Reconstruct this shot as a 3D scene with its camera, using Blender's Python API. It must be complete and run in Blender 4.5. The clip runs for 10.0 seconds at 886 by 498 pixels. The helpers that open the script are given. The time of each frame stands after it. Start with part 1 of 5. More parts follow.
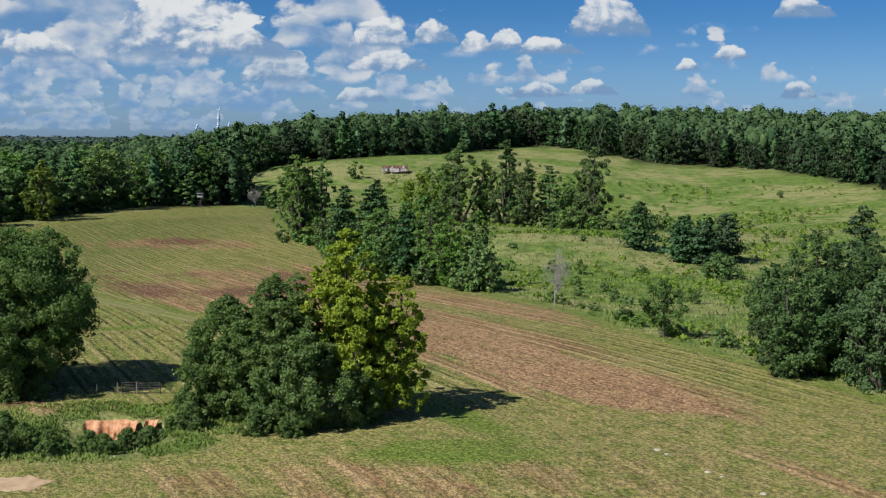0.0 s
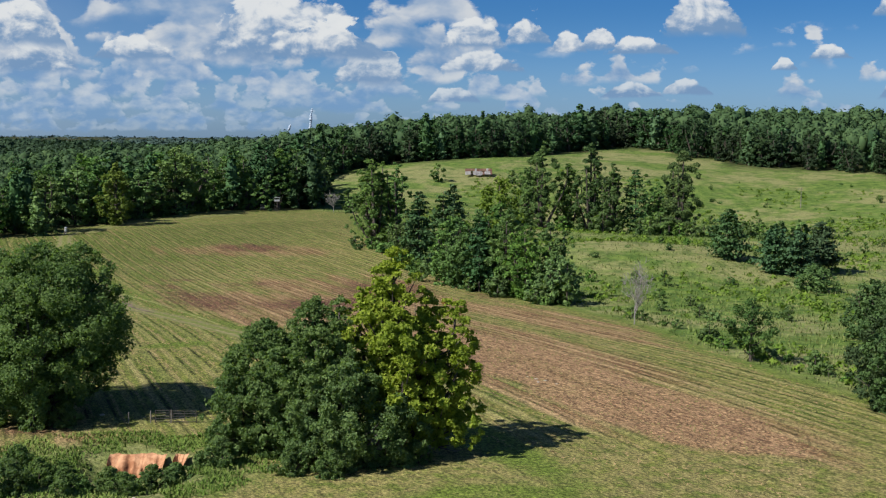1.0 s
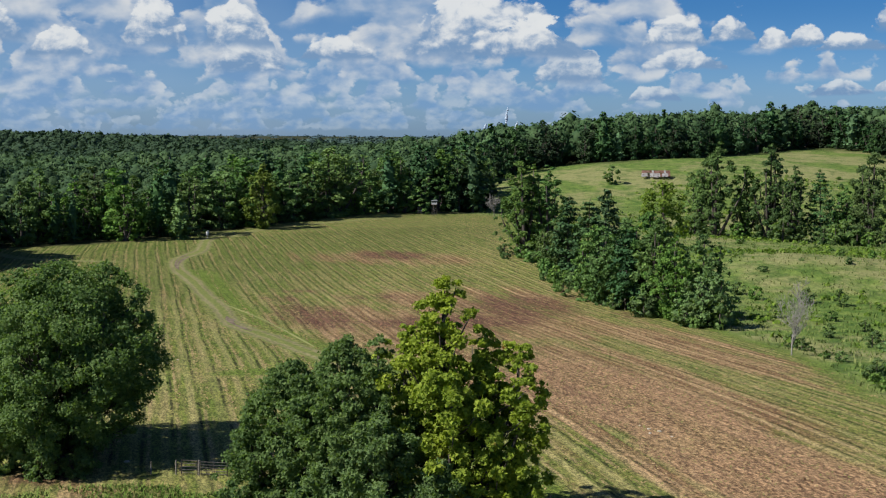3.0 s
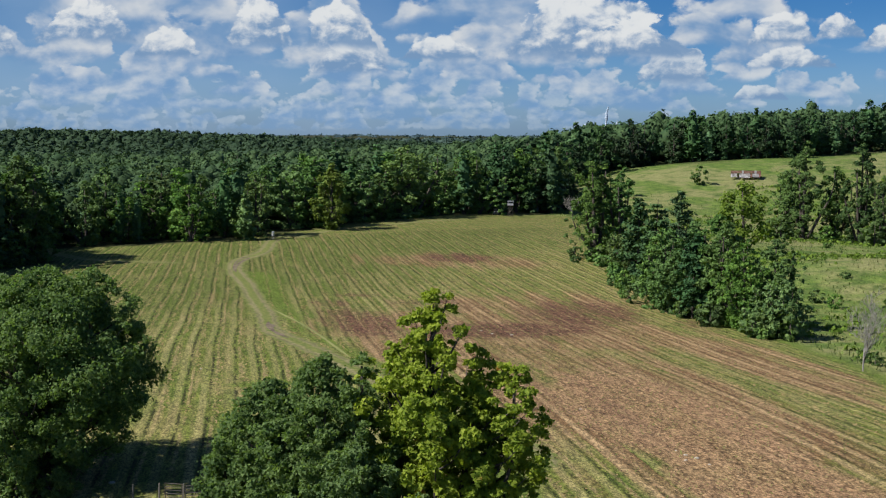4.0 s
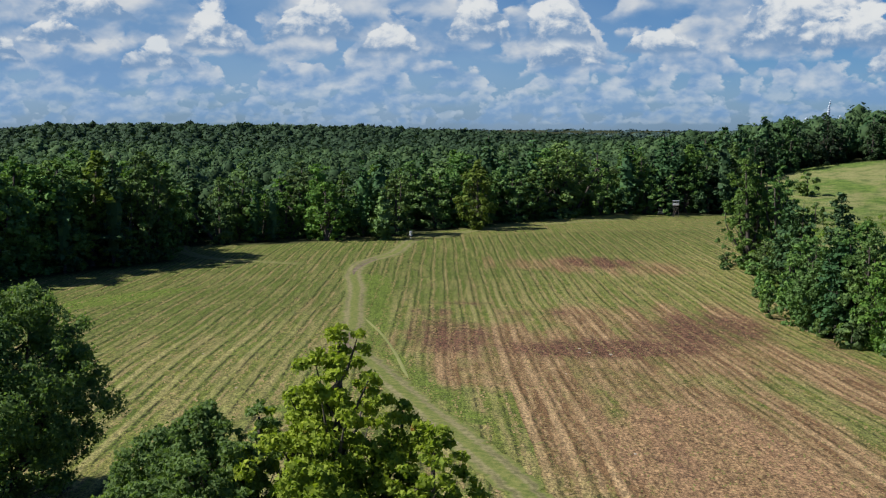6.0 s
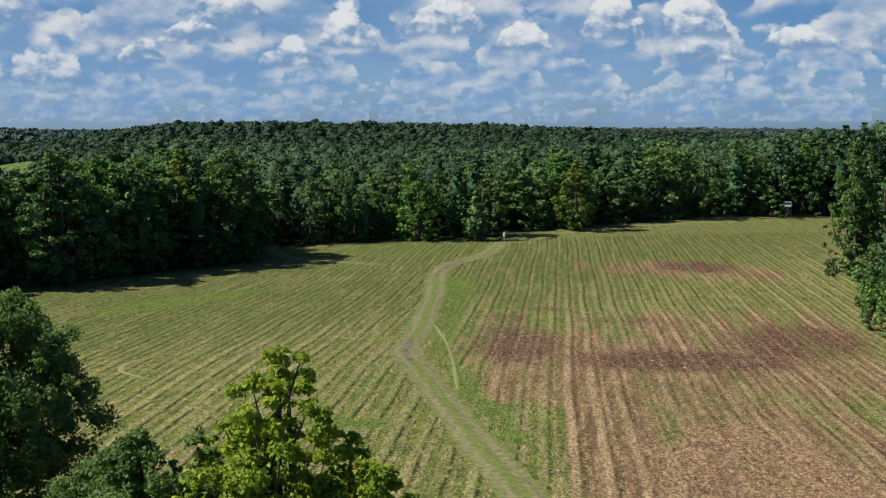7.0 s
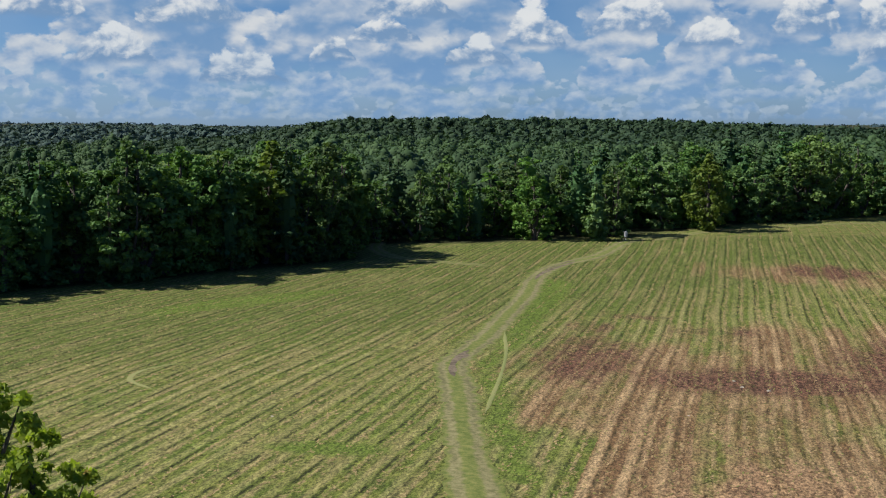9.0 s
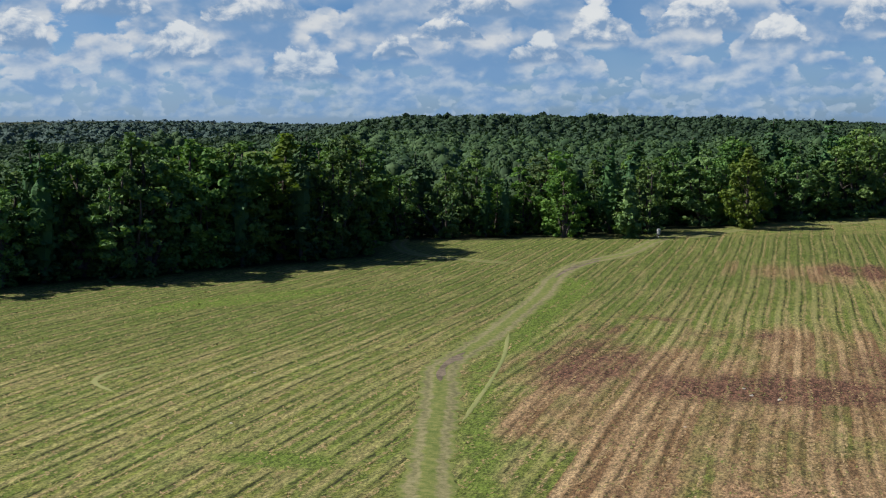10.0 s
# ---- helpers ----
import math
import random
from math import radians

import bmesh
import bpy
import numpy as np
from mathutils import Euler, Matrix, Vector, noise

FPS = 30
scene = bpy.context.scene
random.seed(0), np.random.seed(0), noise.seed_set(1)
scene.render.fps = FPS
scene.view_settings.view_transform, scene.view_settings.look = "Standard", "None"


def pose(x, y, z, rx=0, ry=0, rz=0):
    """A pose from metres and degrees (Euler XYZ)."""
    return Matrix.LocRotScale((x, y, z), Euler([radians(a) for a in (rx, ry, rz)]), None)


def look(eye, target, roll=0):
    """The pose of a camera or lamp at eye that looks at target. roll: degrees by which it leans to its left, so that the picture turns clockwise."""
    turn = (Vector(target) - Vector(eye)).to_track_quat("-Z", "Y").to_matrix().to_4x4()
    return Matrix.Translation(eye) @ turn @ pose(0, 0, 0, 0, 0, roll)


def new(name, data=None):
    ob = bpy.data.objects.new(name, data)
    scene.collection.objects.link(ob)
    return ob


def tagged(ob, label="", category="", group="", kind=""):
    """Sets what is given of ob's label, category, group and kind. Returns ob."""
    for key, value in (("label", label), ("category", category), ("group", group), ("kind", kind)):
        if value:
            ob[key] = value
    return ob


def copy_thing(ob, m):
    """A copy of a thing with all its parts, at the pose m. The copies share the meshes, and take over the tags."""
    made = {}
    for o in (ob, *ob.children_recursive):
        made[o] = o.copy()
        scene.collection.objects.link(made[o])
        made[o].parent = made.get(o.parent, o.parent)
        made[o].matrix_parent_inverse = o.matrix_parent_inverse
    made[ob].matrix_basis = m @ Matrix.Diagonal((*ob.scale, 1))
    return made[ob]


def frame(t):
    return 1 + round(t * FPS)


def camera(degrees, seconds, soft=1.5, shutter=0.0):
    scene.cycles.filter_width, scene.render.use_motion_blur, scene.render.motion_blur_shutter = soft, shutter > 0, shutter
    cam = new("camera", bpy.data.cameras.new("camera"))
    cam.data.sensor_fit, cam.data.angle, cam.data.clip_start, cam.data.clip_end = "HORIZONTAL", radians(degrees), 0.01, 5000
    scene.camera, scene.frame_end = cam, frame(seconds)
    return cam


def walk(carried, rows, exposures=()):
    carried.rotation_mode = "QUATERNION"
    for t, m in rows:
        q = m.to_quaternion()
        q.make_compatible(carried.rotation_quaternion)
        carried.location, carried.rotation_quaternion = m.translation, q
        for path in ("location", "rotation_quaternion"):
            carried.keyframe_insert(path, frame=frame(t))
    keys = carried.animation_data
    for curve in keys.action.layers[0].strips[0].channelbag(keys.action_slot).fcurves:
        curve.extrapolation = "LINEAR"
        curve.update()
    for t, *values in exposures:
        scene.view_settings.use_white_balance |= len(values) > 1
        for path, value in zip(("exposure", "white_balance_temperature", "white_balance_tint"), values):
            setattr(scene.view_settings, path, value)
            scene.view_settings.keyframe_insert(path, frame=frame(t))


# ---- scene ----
cam = camera(36.66, 10.0, soft=1.2)
PATH = [
    (0, pose(-0.00, 0.00, 28.00, 85.18, 0, 9.98)),
    (0.5, pose(0.28, 6.08, 28.36, 85.19, 0, 12.06)),
    (1, pose(0.67, 12.05, 28.69, 85.20, 0, 13.91)),
    (1.5, pose(1.23, 17.93, 28.92, 85.17, 0, 15.69)),
    (2, pose(2.00, 23.76, 29.05, 85.16, 0, 17.79)),
    (2.5, pose(3.02, 29.48, 29.08, 85.16, 0, 20.13)),
    (4, pose(6.84, 46.32, 28.88, 85.14, 0, 26.72)),
    (4.5, pose(8.16, 51.90, 28.86, 85.11, 0, 28.90)),
    (5, pose(9.45, 57.52, 28.87, 85.05, 0, 31.12)),
    (6.5, pose(12.62, 74.40, 29.00, 84.87, 0, 38.72)),
    (7, pose(13.08, 79.78, 28.96, 84.84, 0, 41.59)),
    (7.5, pose(13.14, 85.04, 28.83, 84.82, 0, 43.99)),
    (8, pose(12.96, 90.24, 28.60, 84.80, 0, 46.02)),
    (8.5, pose(12.61, 95.50, 28.30, 84.76, 0, 47.85)),
    (9, pose(12.01, 100.82, 27.94, 84.72, 0, 49.50)),
    (9.5, pose(11.12, 106.19, 27.51, 84.69, 0, 50.98)),
    (10, pose(9.98, 111.55, 26.95, 84.64, 0, 52.17)),
]
walk(cam, PATH)

# ---- world, sun and exposure ----
SUN_FROM = Vector((-0.72, -0.69, 0.0)).normalized()
SUN_UP = radians(44.5)


class Graph:
    """Small helper for node trees."""

    def __init__(self, tree):
        self.t = tree
        self.t.nodes.clear()

    def node(self, kind, **props):
        n = self.t.nodes.new(kind)
        for key, value in props.items():
            setattr(n, key, value)
        return n

    def put(self, value, socket):
        if isinstance(value, bpy.types.NodeSocket):
            self.t.links.new(value, socket)
        elif value is not None:
            socket.default_value = value

    def m(self, op, a, b=None, c=None, clamp=False):
        n = self.node("ShaderNodeMath", operation=op, use_clamp=clamp)
        for value, socket in zip((a, b, c), n.inputs):
            self.put(value, socket)
        return n.outputs[0]

    def step(self, v, lo, hi):
        n = self.node("ShaderNodeMapRange", interpolation_type="SMOOTHSTEP")
        self.put(v, n.inputs["Value"])
        self.put(lo, n.inputs["From Min"])
        self.put(hi, n.inputs["From Max"])
        return n.outputs[0]

    def mix(self, f, a, b, blend="MIX"):
        n = self.node("ShaderNodeMix", data_type="RGBA", blend_type=blend)
        self.put(f, n.inputs[0])
        self.put((*a, 1) if isinstance(a, tuple) else a, n.inputs[6])
        self.put((*b, 1) if isinstance(b, tuple) else b, n.inputs[7])
        return n.outputs[2]

    def xyz(self, x, y, z=0.0):
        n = self.node("ShaderNodeCombineXYZ")
        for value, socket in zip((x, y, z), n.inputs):
            self.put(value, socket)
        return n.outputs[0]

    def noise(self, vec, scale, detail=3.0, rough=0.55, distort=0.0):
        n = self.node("ShaderNodeTexNoise")
        self.put(vec, n.inputs["Vector"])
        n.inputs["Scale"].default_value = scale
        n.inputs["Detail"].default_value = detail
        n.inputs["Roughness"].default_value = rough
        n.inputs["Distortion"].default_value = distort
        return n.outputs["Fac"]


# bearing, base and half width in degrees, height of the larger clouds
CLOUDS_EAST = [(4.8, 1.6, 0.8, 0.6), (0.3, 2.75, 0.6, 0.4), (2.1, 3.2, 0.9, 0.5), (4.9, 4.9, 1.4, 0.8), (-3.7, 1.8, 1.1, 0.6), (-5.8, 1.7, 1.4, 0.55), (-13.5, 1.5, 1.1, 0.6),
               (-17.0, 2.3, 1.7, 1.5), (-12.2, 2.8, 1.8, 0.8), (-7.3, 3.7, 0.8, 0.8), (-8.6, 3.6, 0.8, 0.75), (-5.6, 3.5, 1.5, 0.65), (-10.3, 4.0, 1.0, 1.0), (-12.6, 3.8, 1.4, 1.2), (-3.1, 4.3, 1.8, 1.8), (-20.6, 3.45, 3.6, 2.6), (-19.0, 3.4, 3.0, 1.3)]
CLOUDS_WEST = [(-58.0, 1.9, 1.9, 1.2), (-30.7, 2.75, 1.7, 1.4), (-54.2, 2.8, 1.0, 1.0), (-63.2, 2.7, 1.7, 1.3), (-26.9, 3.25, 1.9, 0.8), (-70.0, 3.1, 1.8, 1.6), (-38.2, 3.3, 1.4, 1.0), (-45.7, 3.35, 1.5, 1.5),
               (-52.0, 3.6, 1.6, 0.9), (-48.0, 2.6, 1.5, 1.0), (-34.4, 3.85, 1.4, 1.9), (-31.2, 3.8, 1.6, 1.7), (-41.4, 3.9, 2.0, 1.6), (-51.0, 4.6, 2.2, 1.3), (-60.0, 4.3, 2.4, 1.6), (-66.0, 4.5, 2.0, 1.4)]


def make_world():
    world = bpy.data.worlds.new("sky")
    scene.world = world
    world.use_nodes = True
    g = Graph(world.node_tree)
    sky = g.node("ShaderNodeTexSky", sky_type="NISHITA", sun_disc=False, sun_elevation=SUN_UP,
                 sun_rotation=math.atan2(SUN_FROM.x, SUN_FROM.y), air_density=1.0, dust_density=0.6, ozone_density=3.0)
    way = g.node("ShaderNodeTexCoord").outputs["Generated"]
    sep = g.node("ShaderNodeSeparateXYZ")
    g.put(way, sep.inputs[0])
    x, y, z = sep.outputs
    az = g.m("MULTIPLY", g.m("ARCTAN2", x, y), 57.2958)
    el = g.m("MULTIPLY", g.m("ARCSINE", z), 57.2958)
    # deeper blue than the low haze of the plain sky model
    low = g.mix(g.step(el, 0.0, 6.0), (0.42, 0.66, 1.15), (0.15, 0.38, 0.74))
    tint = g.mix(g.step(el, 6.0, 30.0), low, (0.3, 0.45, 0.72))
    colour = g.mix(1.0, sky.outputs[0], tint, "MULTIPLY")
    # thin high veil over the western half
    veil = g.m("MULTIPLY", g.step(az, -16.0, -36.0), g.step(g.noise(g.xyz(az, g.m("MULTIPLY", el, 1.6), 0.0), 0.12, 3.0), 0.3, 0.6))
    colour = g.mix(g.m("MULTIPLY", veil, 0.4), colour, (2.8, 4.0, 5.7))
    # rows of small cumulus, thinning out towards the east
    west = g.step(az, 4.0, -34.0)
    cover = g.m("MULTIPLY_ADD", west, 0.19, -0.015)
    layers = [(0.3, 0.9), (0.7, 1.15), (1.2, 1.4), (1.75, 1.7), (2.4, 2.0), (3.1, 2.3), (3.9, 2.7), (5.0, 3.4), (7.4, 4.6), (12.0, 6.5)]
    for i, (base, size) in enumerate(layers):
        u = g.m("MULTIPLY_ADD", az, 1.0 / size, 17.3 * i)
        v = g.m("MULTIPLY", g.m("SUBTRACT", el, base), 1.0 / size)
        puff = g.noise(g.xyz(u, g.m("MULTIPLY", v, 1.5), 3.1 * i), 1.2, 6.0, 0.52, 0.15)
        billow = g.noise(g.xyz(g.m("ADD", u, 0.13), g.m("MULTIPLY_ADD", v, 1.5, -0.24), 3.1 * i), 1.2, 4.0, 0.5, 0.15)
        body = g.noise(g.xyz(u, g.m("MULTIPLY", v, 0.3), 7.7 * i), 0.6, 2.0, 0.5)
        top = g.m("MULTIPLY", g.m("SUBTRACT", g.m("ADD", body, cover), 0.55), 4.2)
        dens = g.m("ADD", g.m("SUBTRACT", top, v), g.m("MULTIPLY", g.m("SUBTRACT", puff, 0.5), 2.2))
        soft = g.step(dens, 0.0, 0.17)
        floor_ = g.step(g.m("ADD", v, g.m("MULTIPLY", g.m("SUBTRACT", puff, 0.5), 0.6)), -0.14, 0.1)
        mask = g.m("MULTIPLY", g.m("MULTIPLY", soft, floor_), min(0.94, 0.42 + 0.24 * base))
        side = g.m("MULTIPLY", g.m("SUBTRACT", puff, billow), 3.4)
        lit = g.step(g.m("ADD", g.m("MULTIPLY_ADD", dens, -0.62, 0.78), g.m("MULTIPLY", side, 0.85)), 0.12, 1.1)
        far = max(0.0, 1.0 - base / 3.2)
        dark = tuple(a * (1 - 0.7 * far) + b * 0.7 * far for a, b in zip((1.5, 2.8, 4.8), (1.7, 3.2, 5.6)))
        white = tuple(a * (1 - 0.7 * far) + b * 0.7 * far for a, b in zip((6.0, 6.25, 6.5), (3.1, 4.35, 5.9)))
        colour = g.mix(mask, colour, g.mix(lit, dark, white))
    # the single large cumulus clouds
    puff = g.noise(g.xyz(az, g.m("MULTIPLY", el, 1.35), 5.0), 0.75, 7.0, 0.58, 0.25)
    billow = g.noise(g.xyz(g.m("ADD", az, 0.2), g.m("MULTIPLY_ADD", el, 1.35, -0.34), 5.0), 0.75, 5.0, 0.55, 0.25)
    ragged = g.m("MULTIPLY", g.m("SUBTRACT", puff, 0.5), 2.0)
    side = g.m("MULTIPLY", g.m("SUBTRACT", puff, billow), 2.6)
    for where, base, half, high in CLOUDS_EAST + CLOUDS_WEST:
        u = g.m("MULTIPLY", g.m("SUBTRACT", az, where), 1.0 / half)
        v = g.m("MULTIPLY", g.m("SUBTRACT", el, base), 1.0 / high)
        dome = g.m("SUBTRACT", g.m("MULTIPLY_ADD", g.m("MULTIPLY", u, u), -1.2, 1.2), v)
        soft = g.step(g.m("ADD", dome, ragged), 0.0, 0.2)
        floor_ = g.step(g.m("MULTIPLY_ADD", ragged, 0.2, v), -0.16, 0.08)
        lit = g.step(g.m("ADD", g.m("MULTIPLY_ADD", u, -0.1, g.m("MULTIPLY", v, 0.95)), side), 0.02, 0.85)
        near = min(1.0, base / 3.4)
        white = tuple(a * near + b * (1 - near) for a, b in zip((6.9, 7.1, 7.2), (4.4, 5.3, 6.3)))
        colour = g.mix(g.m("MULTIPLY", g.m("MULTIPLY", soft, floor_), 0.93), colour, g.mix(lit, (1.7, 2.85, 4.6), white))
    back = g.node("ShaderNodeBackground")
    g.put(colour, back.inputs[0])
    back.inputs[1].default_value = 0.07
    g.put(back.outputs[0], g.node("ShaderNodeOutputWorld").inputs[0])


make_world()
sun = new("sun", bpy.data.lights.new("sun", "SUN"))
sun.data.energy, sun.data.angle, sun.data.color = 4.7, radians(0.5), (1.0, 0.965, 0.91)
sun.matrix_world = look((0, 0, 100), Vector((0, 0, 100)) - (SUN_FROM * math.cos(SUN_UP) + Vector((0, 0, math.sin(SUN_UP)))))
scene.view_settings.exposure = 0.62

# ---- plan ----
rng = np.random.default_rng(7)
FAN = (-670.0, 1000.0)      # the mown swaths run towards this far point
SWATH = 2.35
HILL_X, HILL_Y, HILL_WIDE = (-240, -160, -80, 0, 80), (0, 75, 150, 225, 300, 375, 450, 525, 600), 75.0
HILL_HIGH = [1.05, 2.48, 1.21, 0.20, -0.93, -0.47, -0.71, -5.21, -3.28, -0.85, -1.16, 0.61, 4.86, 3.87, 0.38, 2.04, 0.38, -2.92, -3.59, -1.67, -1.77, -0.13, -1.38, 0.38, -3.56, 0.66, 5.03, 2.15, 3.60, 1.89, -0.88, -1.19, -6.15, -8.64, 1.08, -2.57, 4.45, 7.73, -3.40, 2.03, 0.19, 5.81, 6.50, 1.40, 6.84]
WOODS_EDGE = [(-175, -60), (-170, 100), (-168, 173), (-170, 210), (-173, 240), (-193, 250), (-189, 264), (-180, 273), (-169, 297), (-165, 318), (-159, 360),
              (-148, 389), (-136, 398), (-150, 450), (-172, 500), (-168, 548), (-110, 575), (-72, 680), (-17, 612), (26, 600), (49, 588), (78, 525),
              (130, 470), (190, 380), (230, 200), (240, 0), (200, -150), (-100, -200)]
FIELD_EDGE = [(24, 128), (12.5, 147), (3.5, 160), (-7, 179), (-17, 206), (-31, 226), (-47, 243), (-72, 280), (-97, 325), (-122, 396), (-300, 420), (-320, 60), (-80, 60), (30, 70)]
TRACK = [(-31, 141), (-38, 147.3), (-45, 153), (-54.5, 160.3), (-62, 166.3), (-70.5, 173.3), (-79.8, 181), (-85.5, 185.4), (-90.5, 190), (-101, 204), (-112.5, 218), (-124.5, 233), (-137, 247.3), (-146, 261), (-150.5, 276), (-161, 296), (-164, 312)]


def relief(x, y):
    """Height of the open ground, without the gully."""
    x, y = np.asarray(x, float), np.asarray(y, float)
    z = np.full(np.broadcast(x, y).shape, 4.0)
    it = iter(HILL_HIGH)
    for b in HILL_Y:
        for a in HILL_X:
            z = z + next(it) * np.exp(-((x - a) ** 2 + (y - b) ** 2) / (2 * HILL_WIDE**2))
    away = np.hypot(x + 60, y - 250)
    turn = np.arctan2(-(x + 60), y - 250)
    smooth = lambda e0, e1: np.clip((away - e0) / (e1 - e0), 0, 1) ** 2 * (3 - 2 * np.clip((away - e0) / (e1 - e0), 0, 1))
    back = np.clip((y - 570) / 170, 0, 1)
    z = z + back * back * (3 - 2 * back) * (13 * np.exp(-((x + 110) ** 2 + (y - 760) ** 2) / (2 * 170.0**2)) + 12 * np.exp(-((x - 110) ** 2 + (y - 800) ** 2) / (2 * 190.0**2)))
    z = z + 15 * np.exp(-((x + 1060) ** 2 + (y - 900) ** 2) / (2 * 170.0**2)) + 13 * np.exp(-((x + 900) ** 2 + (y - 1200) ** 2) / (2 * 190.0**2)) + 9 * np.exp(-((x + 605) ** 2 + (y - 465) ** 2) / (2 * 70.0**2))
    # wooded valley that falls away behind the western woods, with one pasture on its far slope
    bearing, reach = np.degrees(np.arctan2(13 - x, y - 85)), np.hypot(x - 13, y - 85)
    ramp = lambda v, e0, e1: np.clip((v - e0) / (e1 - e0), 0, 1) ** 2 * (3 - 2 * np.clip((v - e0) / (e1 - e0), 0, 1))
    pasture = np.exp(-((x + 590) ** 2 + (y - 458) ** 2) / (2 * 60.0**2))
    z = z - ramp(bearing, 53, 58.5) * ramp(reach, 235, 310) * (1 - ramp(reach, 1300, 2300)) * 13 * (1 - pasture)
    z = z + smooth(1000, 2600) * (8 + 5 * np.sin(turn * 7 + 1) + 4 * np.sin(turn * 17)) + smooth(2600, 4400) * (16 + 5 * np.sin(turn * 9 + 2.2) + 3 * np.sin(turn * 23 + 0.7))
    return z


def ground_at(x, y):
    x, y = np.asarray(x, float), np.asarray(y, float)
    z = relief(x, y)
    # eroded gully with a clay bank on its far side
    along, across = (x + 48.5) * 0.97 + (y - 108.5) * 0.24, -(x + 48.5) * 0.24 + (y - 108.5) * 0.97
    side = np.where(across > 0, 1.0 / (1 + np.exp(np.clip((across - 2.6) * 3.2, -50, 50))), 1.0 / (1 + np.exp(np.clip((-across - 5) * 0.75, -50, 50))))
    z = z - 1.9 * np.exp(-(along / 4.3) ** 4) * side
    # low knoll in the foreground, and a rise behind the tree line
    z = z + 0.9 * np.exp(-((x + 16) ** 2 + (y - 103) ** 2) / (2 * 9.0**2))
    z = z + 3.6 * np.exp(-((x + 30) ** 2 / (2 * 24.0**2) + (y - 303) ** 2 / (2 * 17.0**2)))
    return z


def inside(x, y, poly):
    hit = np.zeros(np.broadcast(x, y).shape, bool)
    for (xa, ya), (xb, yb) in zip(poly, poly[1:] + poly[:1]):
        cross = (ya > y) != (yb > y)
        hit ^= cross & (x < (xb - xa) * (y - ya) / ((yb - ya) or 1e-9) + xa)
    return hit


def edge_distance(x, y, line, closed=True):
    best = np.full(np.broadcast(x, y).shape, 1e9)
    ends = line[1:] + line[:1] if closed else line[1:]
    for (xa, ya), (xb, yb) in zip(line, ends):
        dx, dy = xb - xa, yb - ya
        s = np.clip(((x - xa) * dx + (y - ya) * dy) / (dx * dx + dy * dy), 0, 1)
        best = np.minimum(best, np.hypot(x - xa - s * dx, y - ya - s * dy))
    return best


def blob(x, y, cx, cy, a, b, deg):
    """1 inside an ellipse, fading to 0 at its rim."""
    c, s = math.cos(radians(deg)), math.sin(radians(deg))
    p, q = ((x - cx) * c + (y - cy) * s) / a, (-(x - cx) * s + (y - cy) * c) / b
    return np.clip(1.6 * (1.1 - np.hypot(p, q)), 0, 1)


# ---- materials ----
def material(name):
    mat = bpy.data.materials.new(name)
    mat.use_nodes = True
    return mat, Graph(mat.node_tree)


def finish(g, colour, rough=0.9, bump=None, strength=0.5, distance=0.05, metal=0.0, spec=0.3):
    p = g.node("ShaderNodeBsdfPrincipled")
    g.put((*colour, 1) if isinstance(colour, tuple) else colour, p.inputs["Base Color"])
    g.put(rough, p.inputs["Roughness"])
    g.put(metal, p.inputs["Metallic"])
    p.inputs["Specular IOR Level"].default_value = spec
    if bump is not None:
        b = g.node("ShaderNodeBump")
        b.inputs["Strength"].default_value, b.inputs["Distance"].default_value = strength, distance
        g.put(bump, b.inputs["Height"])
        g.put(b.outputs[0], p.inputs["Normal"])
    g.put(p.outputs[0], g.node("ShaderNodeOutputMaterial").inputs[0])
    return p


def leaf_material(name, dark, light, spread=0.5, through_=0.3, accent=None, accent_part=0.0, vary=1.0):
    mat, g = material(name)
    geo = g.node("ShaderNodeNewGeometry")
    island = geo.outputs["Random Per Island"]
    own = g.node("ShaderNodeObjectInfo").outputs["Random"]
    patch = g.noise(geo.outputs["Position"], 0.28, 2.0)
    f = g.m("ADD", g.m("MULTIPLY", island, spread), g.m("MULTIPLY", g.step(patch, 0.3, 0.7), 1 - spread), clamp=True)
    colour = g.mix(f, dark, light)
    if accent:
        spot = g.m("MULTIPLY", g.step(g.noise(geo.outputs["Position"], 0.45, 1.0), 0.66 - accent_part, 0.74 - accent_part), g.step(island, 0.2, 0.5))
        colour = g.mix(spot, colour, accent)
    hsv = g.node("ShaderNodeHueSaturation")
    g.put(g.m("MULTIPLY_ADD", own, 0.035 * vary, 0.5 - 0.012 * vary), hsv.inputs["Hue"])
    g.put(g.m("MULTIPLY_ADD", g.m("FRACT", g.m("MULTIPLY", own, 7.31)), 0.8 * vary, 1.0 - 0.36 * vary), hsv.inputs["Value"])
    g.put(g.m("MULTIPLY_ADD", g.m("FRACT", g.m("MULTIPLY", own, 3.77)), 0.3 * vary, 1.0 - 0.15 * vary), hsv.inputs["Saturation"])
    g.put(colour, hsv.inputs["Color"])
    p = g.node("ShaderNodeBsdfPrincipled")
    p.inputs["Roughness"].default_value, p.inputs["Specular IOR Level"].default_value = 0.75, 0.12
    g.put(hsv.outputs[0], p.inputs["Base Color"])
    tr = g.node("ShaderNodeBsdfTranslucent")
    g.put(g.mix(1.0, hsv.outputs[0], (1.25, 1.35, 0.55), "MULTIPLY"), tr.inputs[0])
    mixer = g.node("ShaderNodeMixShader")
    mixer.inputs[0].default_value = through_
    g.put(p.outputs[0], mixer.inputs[1])
    g.put(tr.outputs[0], mixer.inputs[2])
    g.put(mixer.outputs[0], g.node("ShaderNodeOutputMaterial").inputs[0])
    return mat


